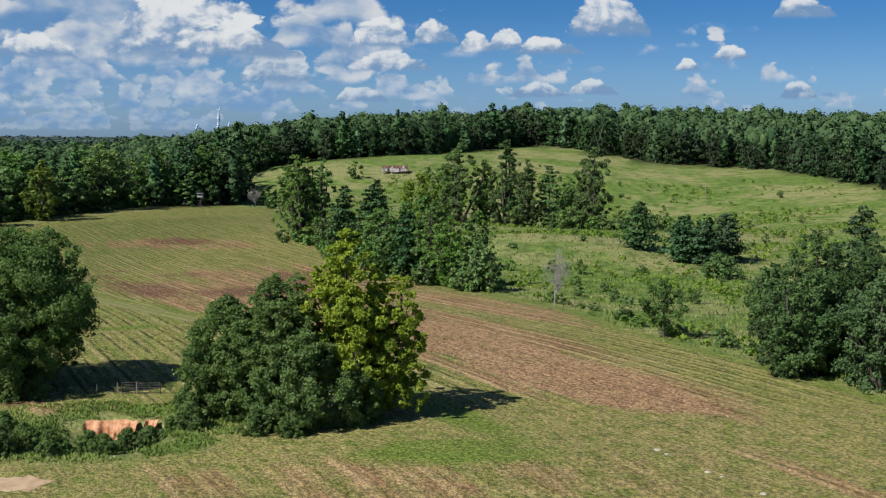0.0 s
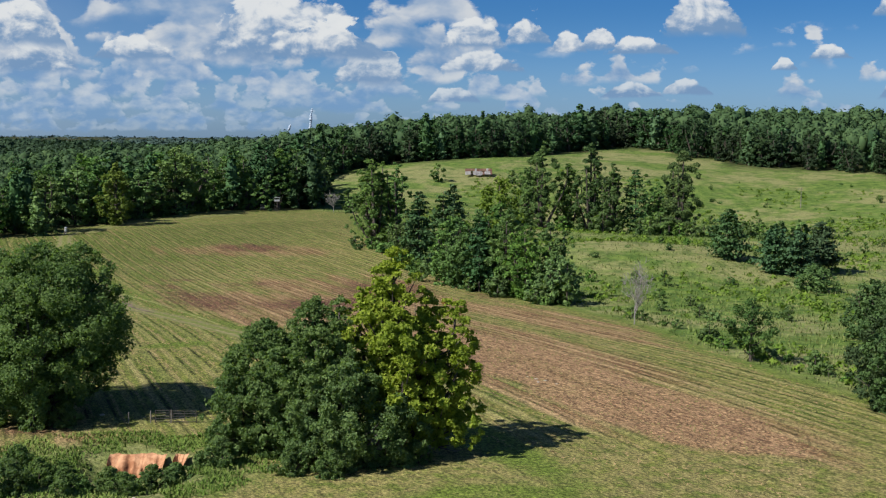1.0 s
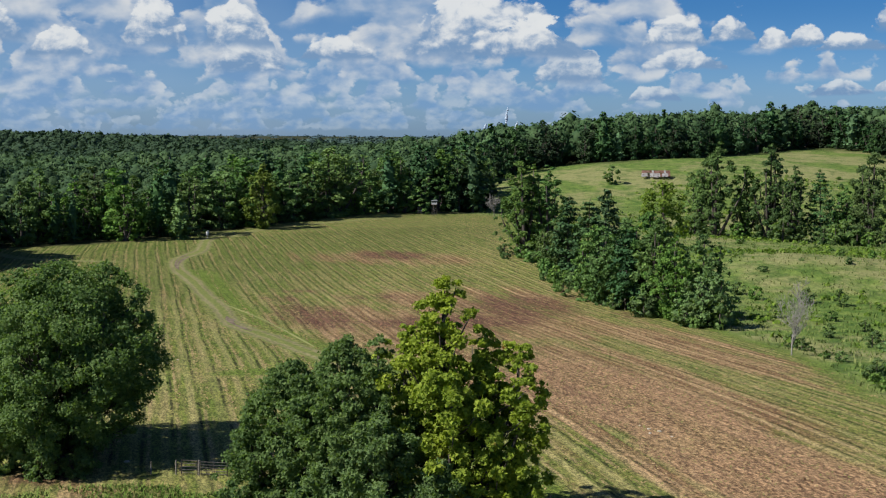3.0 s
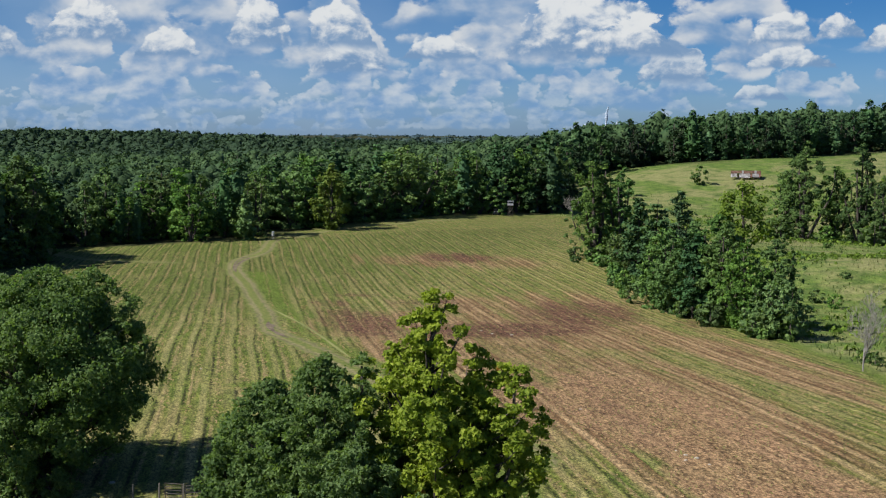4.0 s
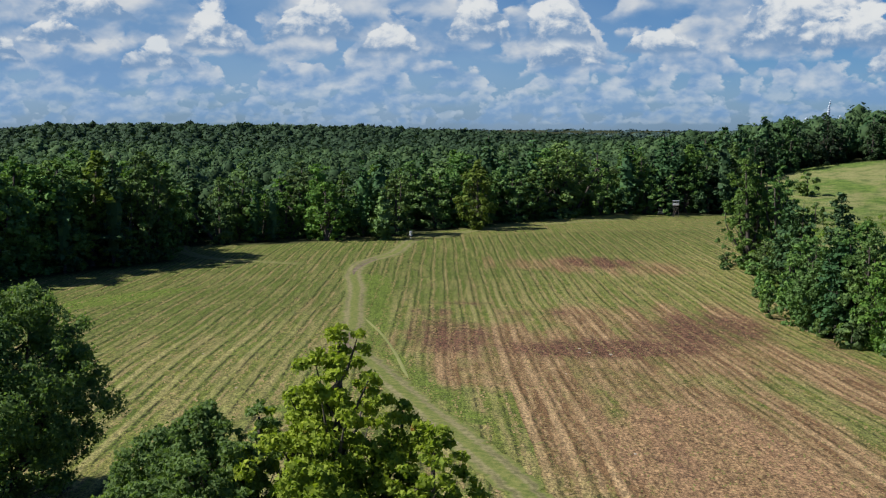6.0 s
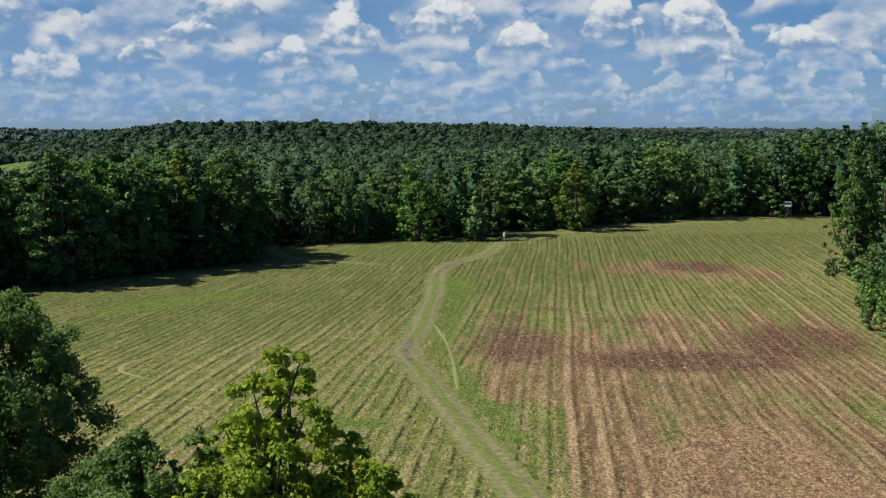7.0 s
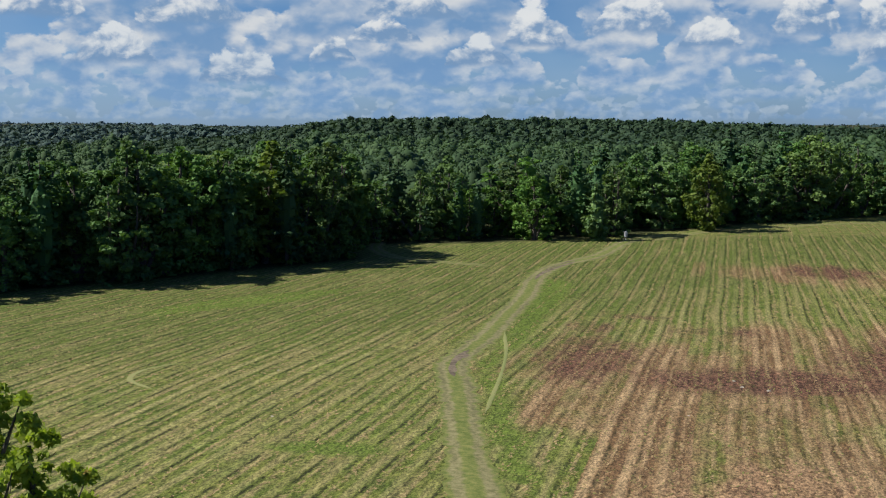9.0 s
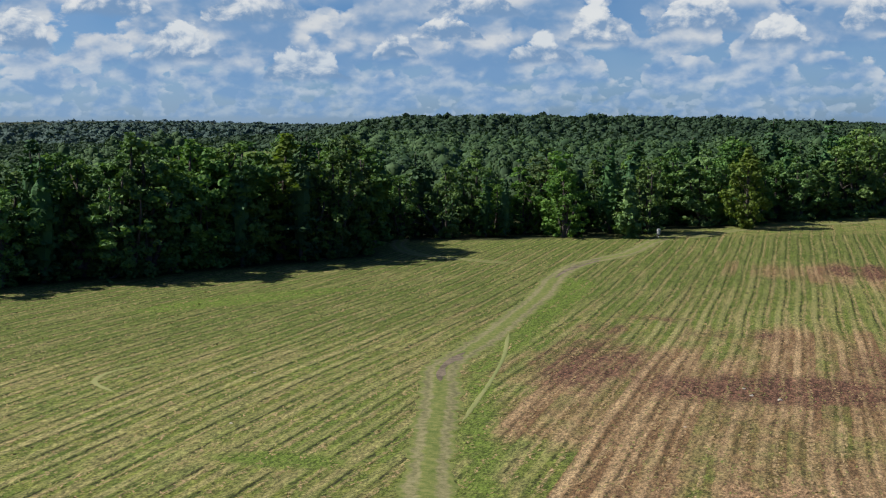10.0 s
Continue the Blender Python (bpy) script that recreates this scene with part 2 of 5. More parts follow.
def bark_material(name, a, b):
    mat, g = material(name)
    pos = g.node("ShaderNodeTexCoord").outputs["Object"]
    n = g.noise(pos, 6.0, 5.0, 0.65, 0.4)
    finish(g, g.mix(g.step(n, 0.3, 0.7), a, b), 0.92, n, 0.6, 0.03)
    return mat


def plain_material(name, a, b, scale=3.0, rough=0.8, metal=0.0, distance=0.02):
    mat, g = material(name)
    pos = g.node("ShaderNodeTexCoord").outputs["Object"]
    n = g.noise(pos, scale, 5.0, 0.6)
    fine = g.noise(pos, scale * 9, 2.0)
    f = g.m("ADD", g.m("MULTIPLY", g.step(n, 0.35, 0.65), 0.7), g.m("MULTIPLY", fine, 0.3))
    finish(g, g.mix(f, a, b), rough, fine, 0.4, distance, metal)
    return mat


def ground_material():
    mat, g = material("open_ground")
    pos = g.node("ShaderNodeNewGeometry").outputs["Position"]
    sep = g.node("ShaderNodeSeparateXYZ")
    g.put(pos, sep.inputs[0])
    x, y, _ = sep.outputs
    flat = g.xyz(x, y, 0.0)
    attr = lambda name: g.node("ShaderNodeAttribute", attribute_name=name).outputs["Fac"]
    mown, soil, straw, lush, floor_, rows, stubble = (attr(n) for n in ("mown", "soil", "straw", "lush", "floor", "rows", "stubble"))
    big = g.noise(flat, 0.035, 3.0)
    mid = g.noise(flat, 0.3, 4.0, 0.6)
    fine = g.noise(flat, 2.6, 5.0, 0.7)
    speck = g.noise(flat, 9.0, 3.0, 0.7)
    # swaths: a fan of nearly parallel mown strips with wavering edges
    dx, dy = g.m("SUBTRACT", x, FAN[0]), g.m("SUBTRACT", FAN[1], y)
    run = g.m("SQRT", g.m("ADD", g.m("MULTIPLY", dx, dx), g.m("MULTIPLY", dy, dy)))
    across = g.m("MULTIPLY", g.m("ARCTAN2", dx, dy), 1000.0)
    across = g.m("ADD", across, g.m("MULTIPLY", g.m("SUBTRACT", g.noise(flat, 0.02, 1.0), 0.5), 2.4))
    streak = g.noise(g.xyz(across, g.m("MULTIPLY", run, 0.07), 0.0), 0.85, 3.0, 0.6)
    thatch = g.noise(g.xyz(across, g.m("MULTIPLY", run, 0.25), 3.0), 3.2, 4.0, 0.7)
    ragged = g.m("ADD", across, g.m("ADD", g.m("MULTIPLY", g.m("SUBTRACT", fine, 0.5), 0.6), g.m("MULTIPLY", g.m("SUBTRACT", mid, 0.5), 0.2)))
    count = g.m("MULTIPLY", ragged, 1.0 / SWATH)
    wave = g.m("FRACT", count)
    own = g.noise(g.xyz(g.m("MULTIPLY", g.m("FLOOR", count), 7.13), g.m("MULTIPLY", run, 0.012), 0.0), 1.0, 1.0)
    own = g.step(own, 0.3, 0.7)
    broken = g.step(g.noise(g.xyz(g.m("MULTIPLY", across, 0.5), g.m("MULTIPLY", run, 0.5), 0.0), 0.9, 4.0, 0.7), 0.4, 0.56)
    at_ = lambda middle, half, rim: g.step(g.m("ABSOLUTE", g.m("SUBTRACT", wave, middle)), half, rim)
    strawy_early = g.m("MINIMUM", straw, 1.0)
    pale = g.m("MULTIPLY", at_(0.2, 0.2, 0.08), g.m("MULTIPLY_ADD", own, 0.7, 0.3))
    west = g.step(x, -92.0, -122.0)
    pale = g.m("MULTIPLY", pale, g.m("MULTIPLY_ADD", west, -0.75, 1.0))
    line = g.m("MULTIPLY", at_(0.66, 0.1, 0.03), broken)
    # cast shade of the hay ridges as a thin line; it also dips the bump
    groove_shade = g.m("MULTIPLY", g.m("MULTIPLY", at_(0.46, 0.075, 0.03), broken), g.m("MULTIPLY_ADD", strawy_early, -0.45, 1.0))
    ground_along = g.noise(g.xyz(across, g.m("MULTIPLY", run, 0.06), 0.0), 0.35, 4.0, 0.6)
    # colours
    grass = g.mix(g.step(mid, 0.35, 0.65), (0.084, 0.112, 0.022), (0.15, 0.16, 0.036))
    grass = g.mix(g.m("MULTIPLY", g.step(big, 0.46, 0.64), 0.6), grass, (0.1, 0.142, 0.024))
    grass = g.mix(g.m("MULTIPLY", west, 0.75), grass, (0.072, 0.1, 0.018))
    mown_grass = g.mix(g.m("MULTIPLY", g.m("MULTIPLY", pale, rows), 0.85), grass, (0.29, 0.25, 0.105))
    mown_grass = g.mix(g.m("MULTIPLY", g.m("MULTIPLY", g.step(streak, 0.45, 0.66), rows), g.m("MULTIPLY_ADD", west, -0.25, 0.65)), mown_grass, (0.27, 0.215, 0.095))
    worn = g.noise(flat, 0.55, 4.0, 0.65)
    mown_grass = g.mix(g.m("MULTIPLY", g.m("MULTIPLY", g.step(worn, 0.36, 0.58), g.m("SUBTRACT", 1.0, rows)), 0.85), mown_grass, (0.26, 0.205, 0.09))
    hay = g.mix(g.step(fine, 0.35, 0.65), (0.42, 0.32, 0.16), (0.24, 0.16, 0.08))
    mown_grass = g.mix(g.m("MULTIPLY", g.m("MULTIPLY", line, rows), 0.6), mown_grass, hay)
    strawy = g.step(g.m("ADD", g.m("MULTIPLY", straw, 0.85), g.m("ADD", g.m("MULTIPLY", g.m("SUBTRACT", ground_along, 0.5), 0.9), g.m("ADD", g.m("MULTIPLY", g.m("SUBTRACT", mid, 0.5), 0.6), g.m("MULTIPLY", g.m("SUBTRACT", own, 0.5), 0.6)))), 0.28, 0.85)
    chaff = g.m("ADD", g.m("MULTIPLY", pale, 0.55), g.m("ADD", g.m("MULTIPLY", g.step(streak, 0.4, 0.6), 0.4), g.m("MULTIPLY", line, 0.4)), clamp=True)
    mown_grass = g.mix(g.m("MULTIPLY", strawy, 0.85), mown_grass, g.mix(chaff, (0.165, 0.083, 0.048), (0.4, 0.265, 0.145)))
    # ridge shade painted into the mown colour as dark lines
    mown_grass = g.mix(g.m("MULTIPLY", g.m("MULTIPLY", groove_shade, rows), 0.92), mown_grass, (0.034, 0.036, 0.014))
    # flattened cut stalks over reddish earth
    litter = g.mix(g.step(g.m("ADD", g.m("MULTIPLY", fine, 0.6), g.m("MULTIPLY", thatch, 0.4)), 0.36, 0.62), (0.135, 0.066, 0.038), (0.35, 0.22, 0.12))
    litter = g.mix(g.m("MULTIPLY", g.step(ground_along, 0.42, 0.62), 0.5), litter, (0.29, 0.18, 0.1))
    laid = g.step(g.m("ADD", stubble, g.m("ADD", g.m("MULTIPLY", g.m("SUBTRACT", mid, 0.5), 0.5), g.m("MULTIPLY", g.m("SUBTRACT", ground_along, 0.5), 1.0))), 0.3, 0.62)
    mown_grass = g.mix(g.m("MULTIPLY", laid, 0.82), mown_grass, litter)
    clods = g.noise(flat, 1.5, 5.0, 0.75, 0.4)
    clay = g.mix(g.step(g.m("ADD", g.m("MULTIPLY", thatch, 0.45), g.m("MULTIPLY", clods, 0.55)), 0.38, 0.62), (0.035, 0.017, 0.012), (0.185, 0.09, 0.06))
    torn = g.m("ADD", g.m("MULTIPLY", g.m("SUBTRACT", mid, 0.5), 1.0), g.m("ADD", g.m("MULTIPLY", g.m("SUBTRACT", ground_along, 0.5), 1.3), g.m("MULTIPLY", g.m("SUBTRACT", streak, 0.5), 0.9)))
    bare = g.m("MULTIPLY", g.step(g.m("ADD", soil, torn), 0.15, 1.0), g.step(soil, 0.02, 0.2))
    mown_grass = g.mix(g.m("MULTIPLY", bare, 0.9), mown_grass, clay)
    mown_grass = g.mix(g.m("MULTIPLY", g.m("MULTIPLY", line, bare), 0.35), mown_grass, hay)
    green = g.mix(fine, (0.07, 0.112, 0.017), (0.145, 0.18, 0.034))
    mown_grass = g.mix(g.step(g.m("ADD", lush, g.m("MULTIPLY", g.m("SUBTRACT", mid, 0.5), 0.8)), 0.3, 0.8), mown_grass, green)
    wild = g.mix(g.step(mid, 0.35, 0.65), (0.06, 0.112, 0.02), (0.142, 0.195, 0.042))
    tawny = g.m("ADD", g.m("MULTIPLY", g.noise(flat, 0.022, 4.0, 0.6), 0.75), g.m("MULTIPLY", g.noise(flat, 0.14, 4.0, 0.65), 0.4))
    wild = g.mix(g.m("MULTIPLY", g.step(tawny, 0.52, 0.66), 0.75), wild, (0.245, 0.225, 0.1))
    wild = g.mix(g.m("MULTIPLY", g.step(g.noise(flat, 0.16, 5.0, 0.75), 0.5, 0.62), 0.7), wild, (0.05, 0.09, 0.018))
    wild = g.mix(g.m("MULTIPLY", g.step(fine, 0.5, 0.75), 0.4), wild, (0.22, 0.21, 0.08))
    colour = g.mix(mown, wild, mown_grass)
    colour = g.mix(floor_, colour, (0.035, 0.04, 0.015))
    turf = g.m("ADD", g.m("MULTIPLY", thatch, g.m("MULTIPLY", rows, 0.55)), g.m("MULTIPLY", fine, g.m("MULTIPLY_ADD", rows, -0.55, 1.0)))
    grain = g.m("ADD", g.m("MULTIPLY", g.step(turf, 0.34, 0.66), 0.6), g.m("MULTIPLY", g.step(speck, 0.3, 0.7), 0.4))
    colour = g.mix(1.0, colour, g.mix(grain, (0.3, 0.32, 0.33), (1.5, 1.51, 1.48)), "MULTIPLY")
    stalks = g.noise(g.xyz(across, g.m("MULTIPLY", run, 0.4), 9.0), 6.5, 3.0, 0.7)
    colour = g.mix(g.m("MULTIPLY", mown, 0.9), colour, g.mix(1.0, colour, g.mix(g.step(stalks, 0.36, 0.64), (0.42, 0.44, 0.46), (1.48, 1.46, 1.42)), "MULTIPLY"))
    height = g.m("ADD", g.m("ADD", g.m("MULTIPLY", fine, 0.6), g.m("MULTIPLY", thatch, 0.5)), g.m("ADD", g.m("MULTIPLY", speck, 0.4), g.m("MULTIPLY", g.m("SUBTRACT", line, groove_shade), 0.25)))
    finish(g, colour, 0.95, height, 0.9, 0.15, spec=0.1)
    return mat


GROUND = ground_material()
LEAF_OAK = leaf_material("oak_leaves", (0.052, 0.1, 0.036), (0.18, 0.255, 0.085), 0.6, 0.42, vary=0.2)
LEAF_GUM = leaf_material("sweetgum_leaves", (0.125, 0.19, 0.026), (0.33, 0.39, 0.05), 0.6, 0.38, (0.26, 0.12, 0.04), -0.03, vary=0.0)
LEAF_PLAIN = leaf_material("broad_leaves", (0.045, 0.094, 0.028), (0.142, 0.222, 0.057), 0.6, 0.2, vary=0.7)
LEAF_PALE = leaf_material("yellowing_leaves", (0.07, 0.12, 0.02), (0.17, 0.225, 0.04), 0.5, 0.3, vary=0.25)
LEAF_PINE = leaf_material("pine_needles", (0.03, 0.07, 0.03), (0.08, 0.144, 0.052), 0.6, 0.1, vary=0.7)
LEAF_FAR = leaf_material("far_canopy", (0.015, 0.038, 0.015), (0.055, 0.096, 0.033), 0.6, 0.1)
LEAF_THICKET = leaf_material("thicket_leaves", (0.026, 0.058, 0.02), (0.085, 0.14, 0.042), 0.6, 0.2, vary=0.7)
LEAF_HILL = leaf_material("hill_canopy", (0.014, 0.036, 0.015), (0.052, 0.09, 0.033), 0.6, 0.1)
# next three: distance haze mixed into the leaf colour, bluer and flatter farther out
LEAF_MIDDLE_HAZED = leaf_material("middle_canopy_hazed", (0.025, 0.05, 0.026), (0.048, 0.082, 0.038), 0.5, 0.1, vary=0.5)
LEAF_VALLEY_HAZED = leaf_material("valley_canopy_hazed", (0.04, 0.07, 0.058), (0.06, 0.098, 0.076), 0.5, 0.05, vary=0.35)
LEAF_DISTANT_HAZED = leaf_material("distant_canopy_hazed", (0.05, 0.085, 0.094), (0.062, 0.102, 0.112), 0.5, 0.05, vary=0.25)
BARK = bark_material("grey_brown_bark", (0.035, 0.028, 0.022), (0.11, 0.093, 0.077))
BARK_PALE = bark_material("bleached_wood", (0.15, 0.14, 0.12), (0.3, 0.285, 0.26))


# ---- building helpers ----
def mesh_object(name, verts, faces, mat, parent=None, label="", smooth=False):
    me = bpy.data.meshes.new(name)
    me.from_pydata([tuple(v) for v in verts], [], faces)
    me.materials.append(mat)
    if smooth:
        me.shade_smooth()
    ob = new(name, me)
    ob.parent = parent
    return tagged(ob, label)


def part(name, bm, mat, parent, label=""):
    """Links a bmesh as one mesh object under a thing or under a part."""
    me = bpy.data.meshes.new(name)
    bm.to_mesh(me)
    bm.free()
    me.materials.append(mat)
    ob = new(name, me)
    ob.parent = parent
    return tagged(ob, label)


def quads_mesh(name, quads, mat):
    """A mesh of loose faces from an array (n, corners, 3)."""
    n, k = quads.shape[:2]
    me = bpy.data.meshes.new(name)
    me.vertices.add(k * n)
    me.vertices.foreach_set("co", np.ascontiguousarray(quads, np.float32).ravel())
    me.loops.add(k * n)
    me.loops.foreach_set("vertex_index", np.arange(k * n, dtype=np.int32))
    me.polygons.add(n)
    me.polygons.foreach_set("loop_start", np.arange(0, k * n, k, dtype=np.int32))
    me.update(calc_edges=True)
    me.materials.append(mat)
    return me


def crown_mesh(name, made, mat):
    """Leaf faces and the closed insides of the boughs as one mesh."""
    core, skin = made
    tris = core[:, :3].reshape(-1, 3)
    k = skin.shape[1]
    verts = np.concatenate([tris, skin.reshape(-1, 3)])
    starts = np.concatenate([np.arange(0, len(tris), 3), len(tris) + np.arange(0, k * len(skin), k)])
    me = bpy.data.meshes.new(name)
    me.vertices.add(len(verts))
    me.vertices.foreach_set("co", np.ascontiguousarray(verts, np.float32).ravel())
    me.loops.add(len(verts))
    me.loops.foreach_set("vertex_index", np.arange(len(verts), dtype=np.int32))
    me.polygons.add(len(starts))
    me.polygons.foreach_set("loop_start", starts.astype(np.int32))
    me.update(calc_edges=True)
    me.materials.append(mat)
    return me


def unit(v):
    return v / np.maximum(np.linalg.norm(v, axis=-1, keepdims=True), 1e-9)


def leaf_quads(places, normals, size, rs, long=1.35):
    """Kite-shaped leaf sprays at the places, facing roughly along the normals."""
    n = len(places)
    nor = unit(normals + rs.normal(0, 0.55, (n, 3)))
    side = unit(np.cross(nor, rs.normal(0, 1, (n, 3))))
    up = np.cross(nor, side)
    s = (size * rs.uniform(0.6, 1.4, n))[:, None]
    bend = nor * s * 0.18
    return np.stack([places - up * s * long * 0.5, places + side * s * 0.5 + bend, places + up * s * long * 0.5, places - side * s * 0.5 + bend], 1)


def tube(points, radii, sides=6):
    """Vertices and faces of a tapered limb along the points."""
    verts, faces = [], []
    for i, (p, r) in enumerate(zip(points, radii)):
        ahead = (points[min(i + 1, len(points) - 1)] - points[max(i - 1, 0)]).normalized()
        a = ahead.orthogonal().normalized()
        b = ahead.cross(a)
        for k in range(sides):
            w = 2 * math.pi * k / sides
            verts.append(p + (a * math.cos(w) + b * math.sin(w)) * r)
        if i:
            for k in range(sides):
                j = (k + 1) % sides
                o = (i - 1) * sides
                faces.append((o + k, o + j, o + sides + j, o + sides + k))
    faces.append(tuple(range(len(verts) - sides, len(verts))))
    return verts, faces


def limbs_mesh(name, tubes, mat):
    verts, faces = [], []
    for points, radii, sides in tubes:
        v, f = tube(points, radii, sides)
        faces += [tuple(i + len(verts) for i in face) for face in f]
        verts += v
    me = bpy.data.meshes.new(name)
    me.from_pydata([tuple(v) for v in verts], [], faces)
    me.materials.append(mat)
    me.shade_smooth()
    return me


def heart_quads(high, wide, low, rs, fill=0.62):
    """A closed lumpy mass of inner foliage that lets no light through."""
    a, b = np.meshgrid(np.linspace(0, 2 * np.pi, 10)[:-1], np.linspace(-1, 1, 8))
    up = np.clip(b, -0.98, 0.98)
    ring = np.sqrt(1 - up**2) * wide * fill * (1 + rs.normal(0, 0.16, a.shape))
    z = high * (low + 1) / 2 + up * high * (1 - low) * 0.44
    p = np.stack([np.cos(a) * ring, np.sin(a) * ring, np.maximum(z, 0.1)], -1)
    q = np.roll(p, -1, axis=1)
    return np.stack([p[:-1], q[:-1], q[1:], p[1:]], 2).reshape(-1, 4, 3)


def broad_tree(rs, high, wide, clumps, leaves, size, low=0.12, peak=0.45, rugged=0.3, taper=1.5):
    """Trunk tubes and leaf quads of a broadleaved tree: leaf clumps at the ends of limbs inside an egg-shaped envelope."""
    places, tubes = [], []
    lean = rs.normal(0, 0.02, 2)
    trunk = [Vector((lean[0] * high * s * s, lean[1] * high * s * s, high * 0.9 * s)) for s in np.linspace(0, 1, 7)]
    tubes.append((trunk, [high * 0.022 * (1.25 - s) + 0.02 for s in np.linspace(0, 1, 7)], 8))
    golden = 2.39996
    for i in range(clumps):
        h = low + (1 - low) * ((i + 0.5) / clumps) ** 0.95
        s = (h - low) / (1 - low)
        env = (np.sin(np.pi * min(1, (s / peak) * 0.5)) if s < peak else np.cos(np.pi / 2 * ((s - peak) / (1 - peak)) ** taper))
        reach = wide * max(0.16, env) * rs.uniform(1 - rugged, 1.0 + rugged * 0.35) * (0.45 if i % 4 == 3 else 0.86)
        w = i * golden + rs.normal(0, 0.3)
        end = Vector((math.cos(w) * reach, math.sin(w) * reach, h * high * rs.uniform(0.96, 1.02)))
        places.append((end, wide * rs.uniform(0.15, 0.32) * (0.75 if s > 0.85 else 1)))
        if i % (2 if leaves > 2500 else 5) == 0 and reach > 0.25 * wide:
            root_h = max(0.1, h - 0.22 * rs.uniform(0.6, 1.2)) * 0.9
            a = Vector((lean[0] * high * root_h**2, lean[1] * high * root_h**2, high * root_h * 0.95))
            mid = a.lerp(end, 0.5) + Vector((0, 0, -0.04 * high))
            r = high * 0.008 * (1.2 - h)
            tubes.append(([a, mid, end], [r + 0.03, r * 0.7 + 0.02, 0.015], 5))
    share = np.array([r * r for _, r in places])
    counts = np.maximum(4, (leaves * share / share.sum()).astype(int))
    quads = []
    middle = np.array([0, 0, high * 0.5])
    for (c, r), n in zip(places, counts):
        d = unit(rs.normal(0, 1, (n, 3)))
        rad = r * (rs.uniform(0.25, 1.0, n) ** 0.5 + np.where(rs.uniform(0, 1, n) > 0.85, rs.uniform(0, 0.45, n), 0)) * (1 + 0.25 * np.sin(d[:, 0] * 5 + c.x * 3) * np.sin(d[:, 2] * 6 + c.y))
        p = np.array(c) + d * rad[:, None] * np.array([1.0, 1.0, 0.72])
        p[:, 2] = np.maximum(p[:, 2], 0.15)
        quads.append(leaf_quads(p, d * 0.7 + unit(p - middle) * 0.5 + np.array([0, 0, 0.5]), size, rs))
    if 700 < leaves < 2500:
        quads.append(heart_quads(high, wide, low, rs, 0.46))
    return tubes, np.concatenate(quads)


def ico(fine):
    ball = bmesh.new()
    bmesh.ops.create_icosphere(ball, subdivisions=fine, radius=1.0)
    verts = np.array([v.co[:] for v in ball.verts])
    faces = np.array([[v.index for v in f.verts] for f in ball.faces])
    ball.free()
    return verts, faces


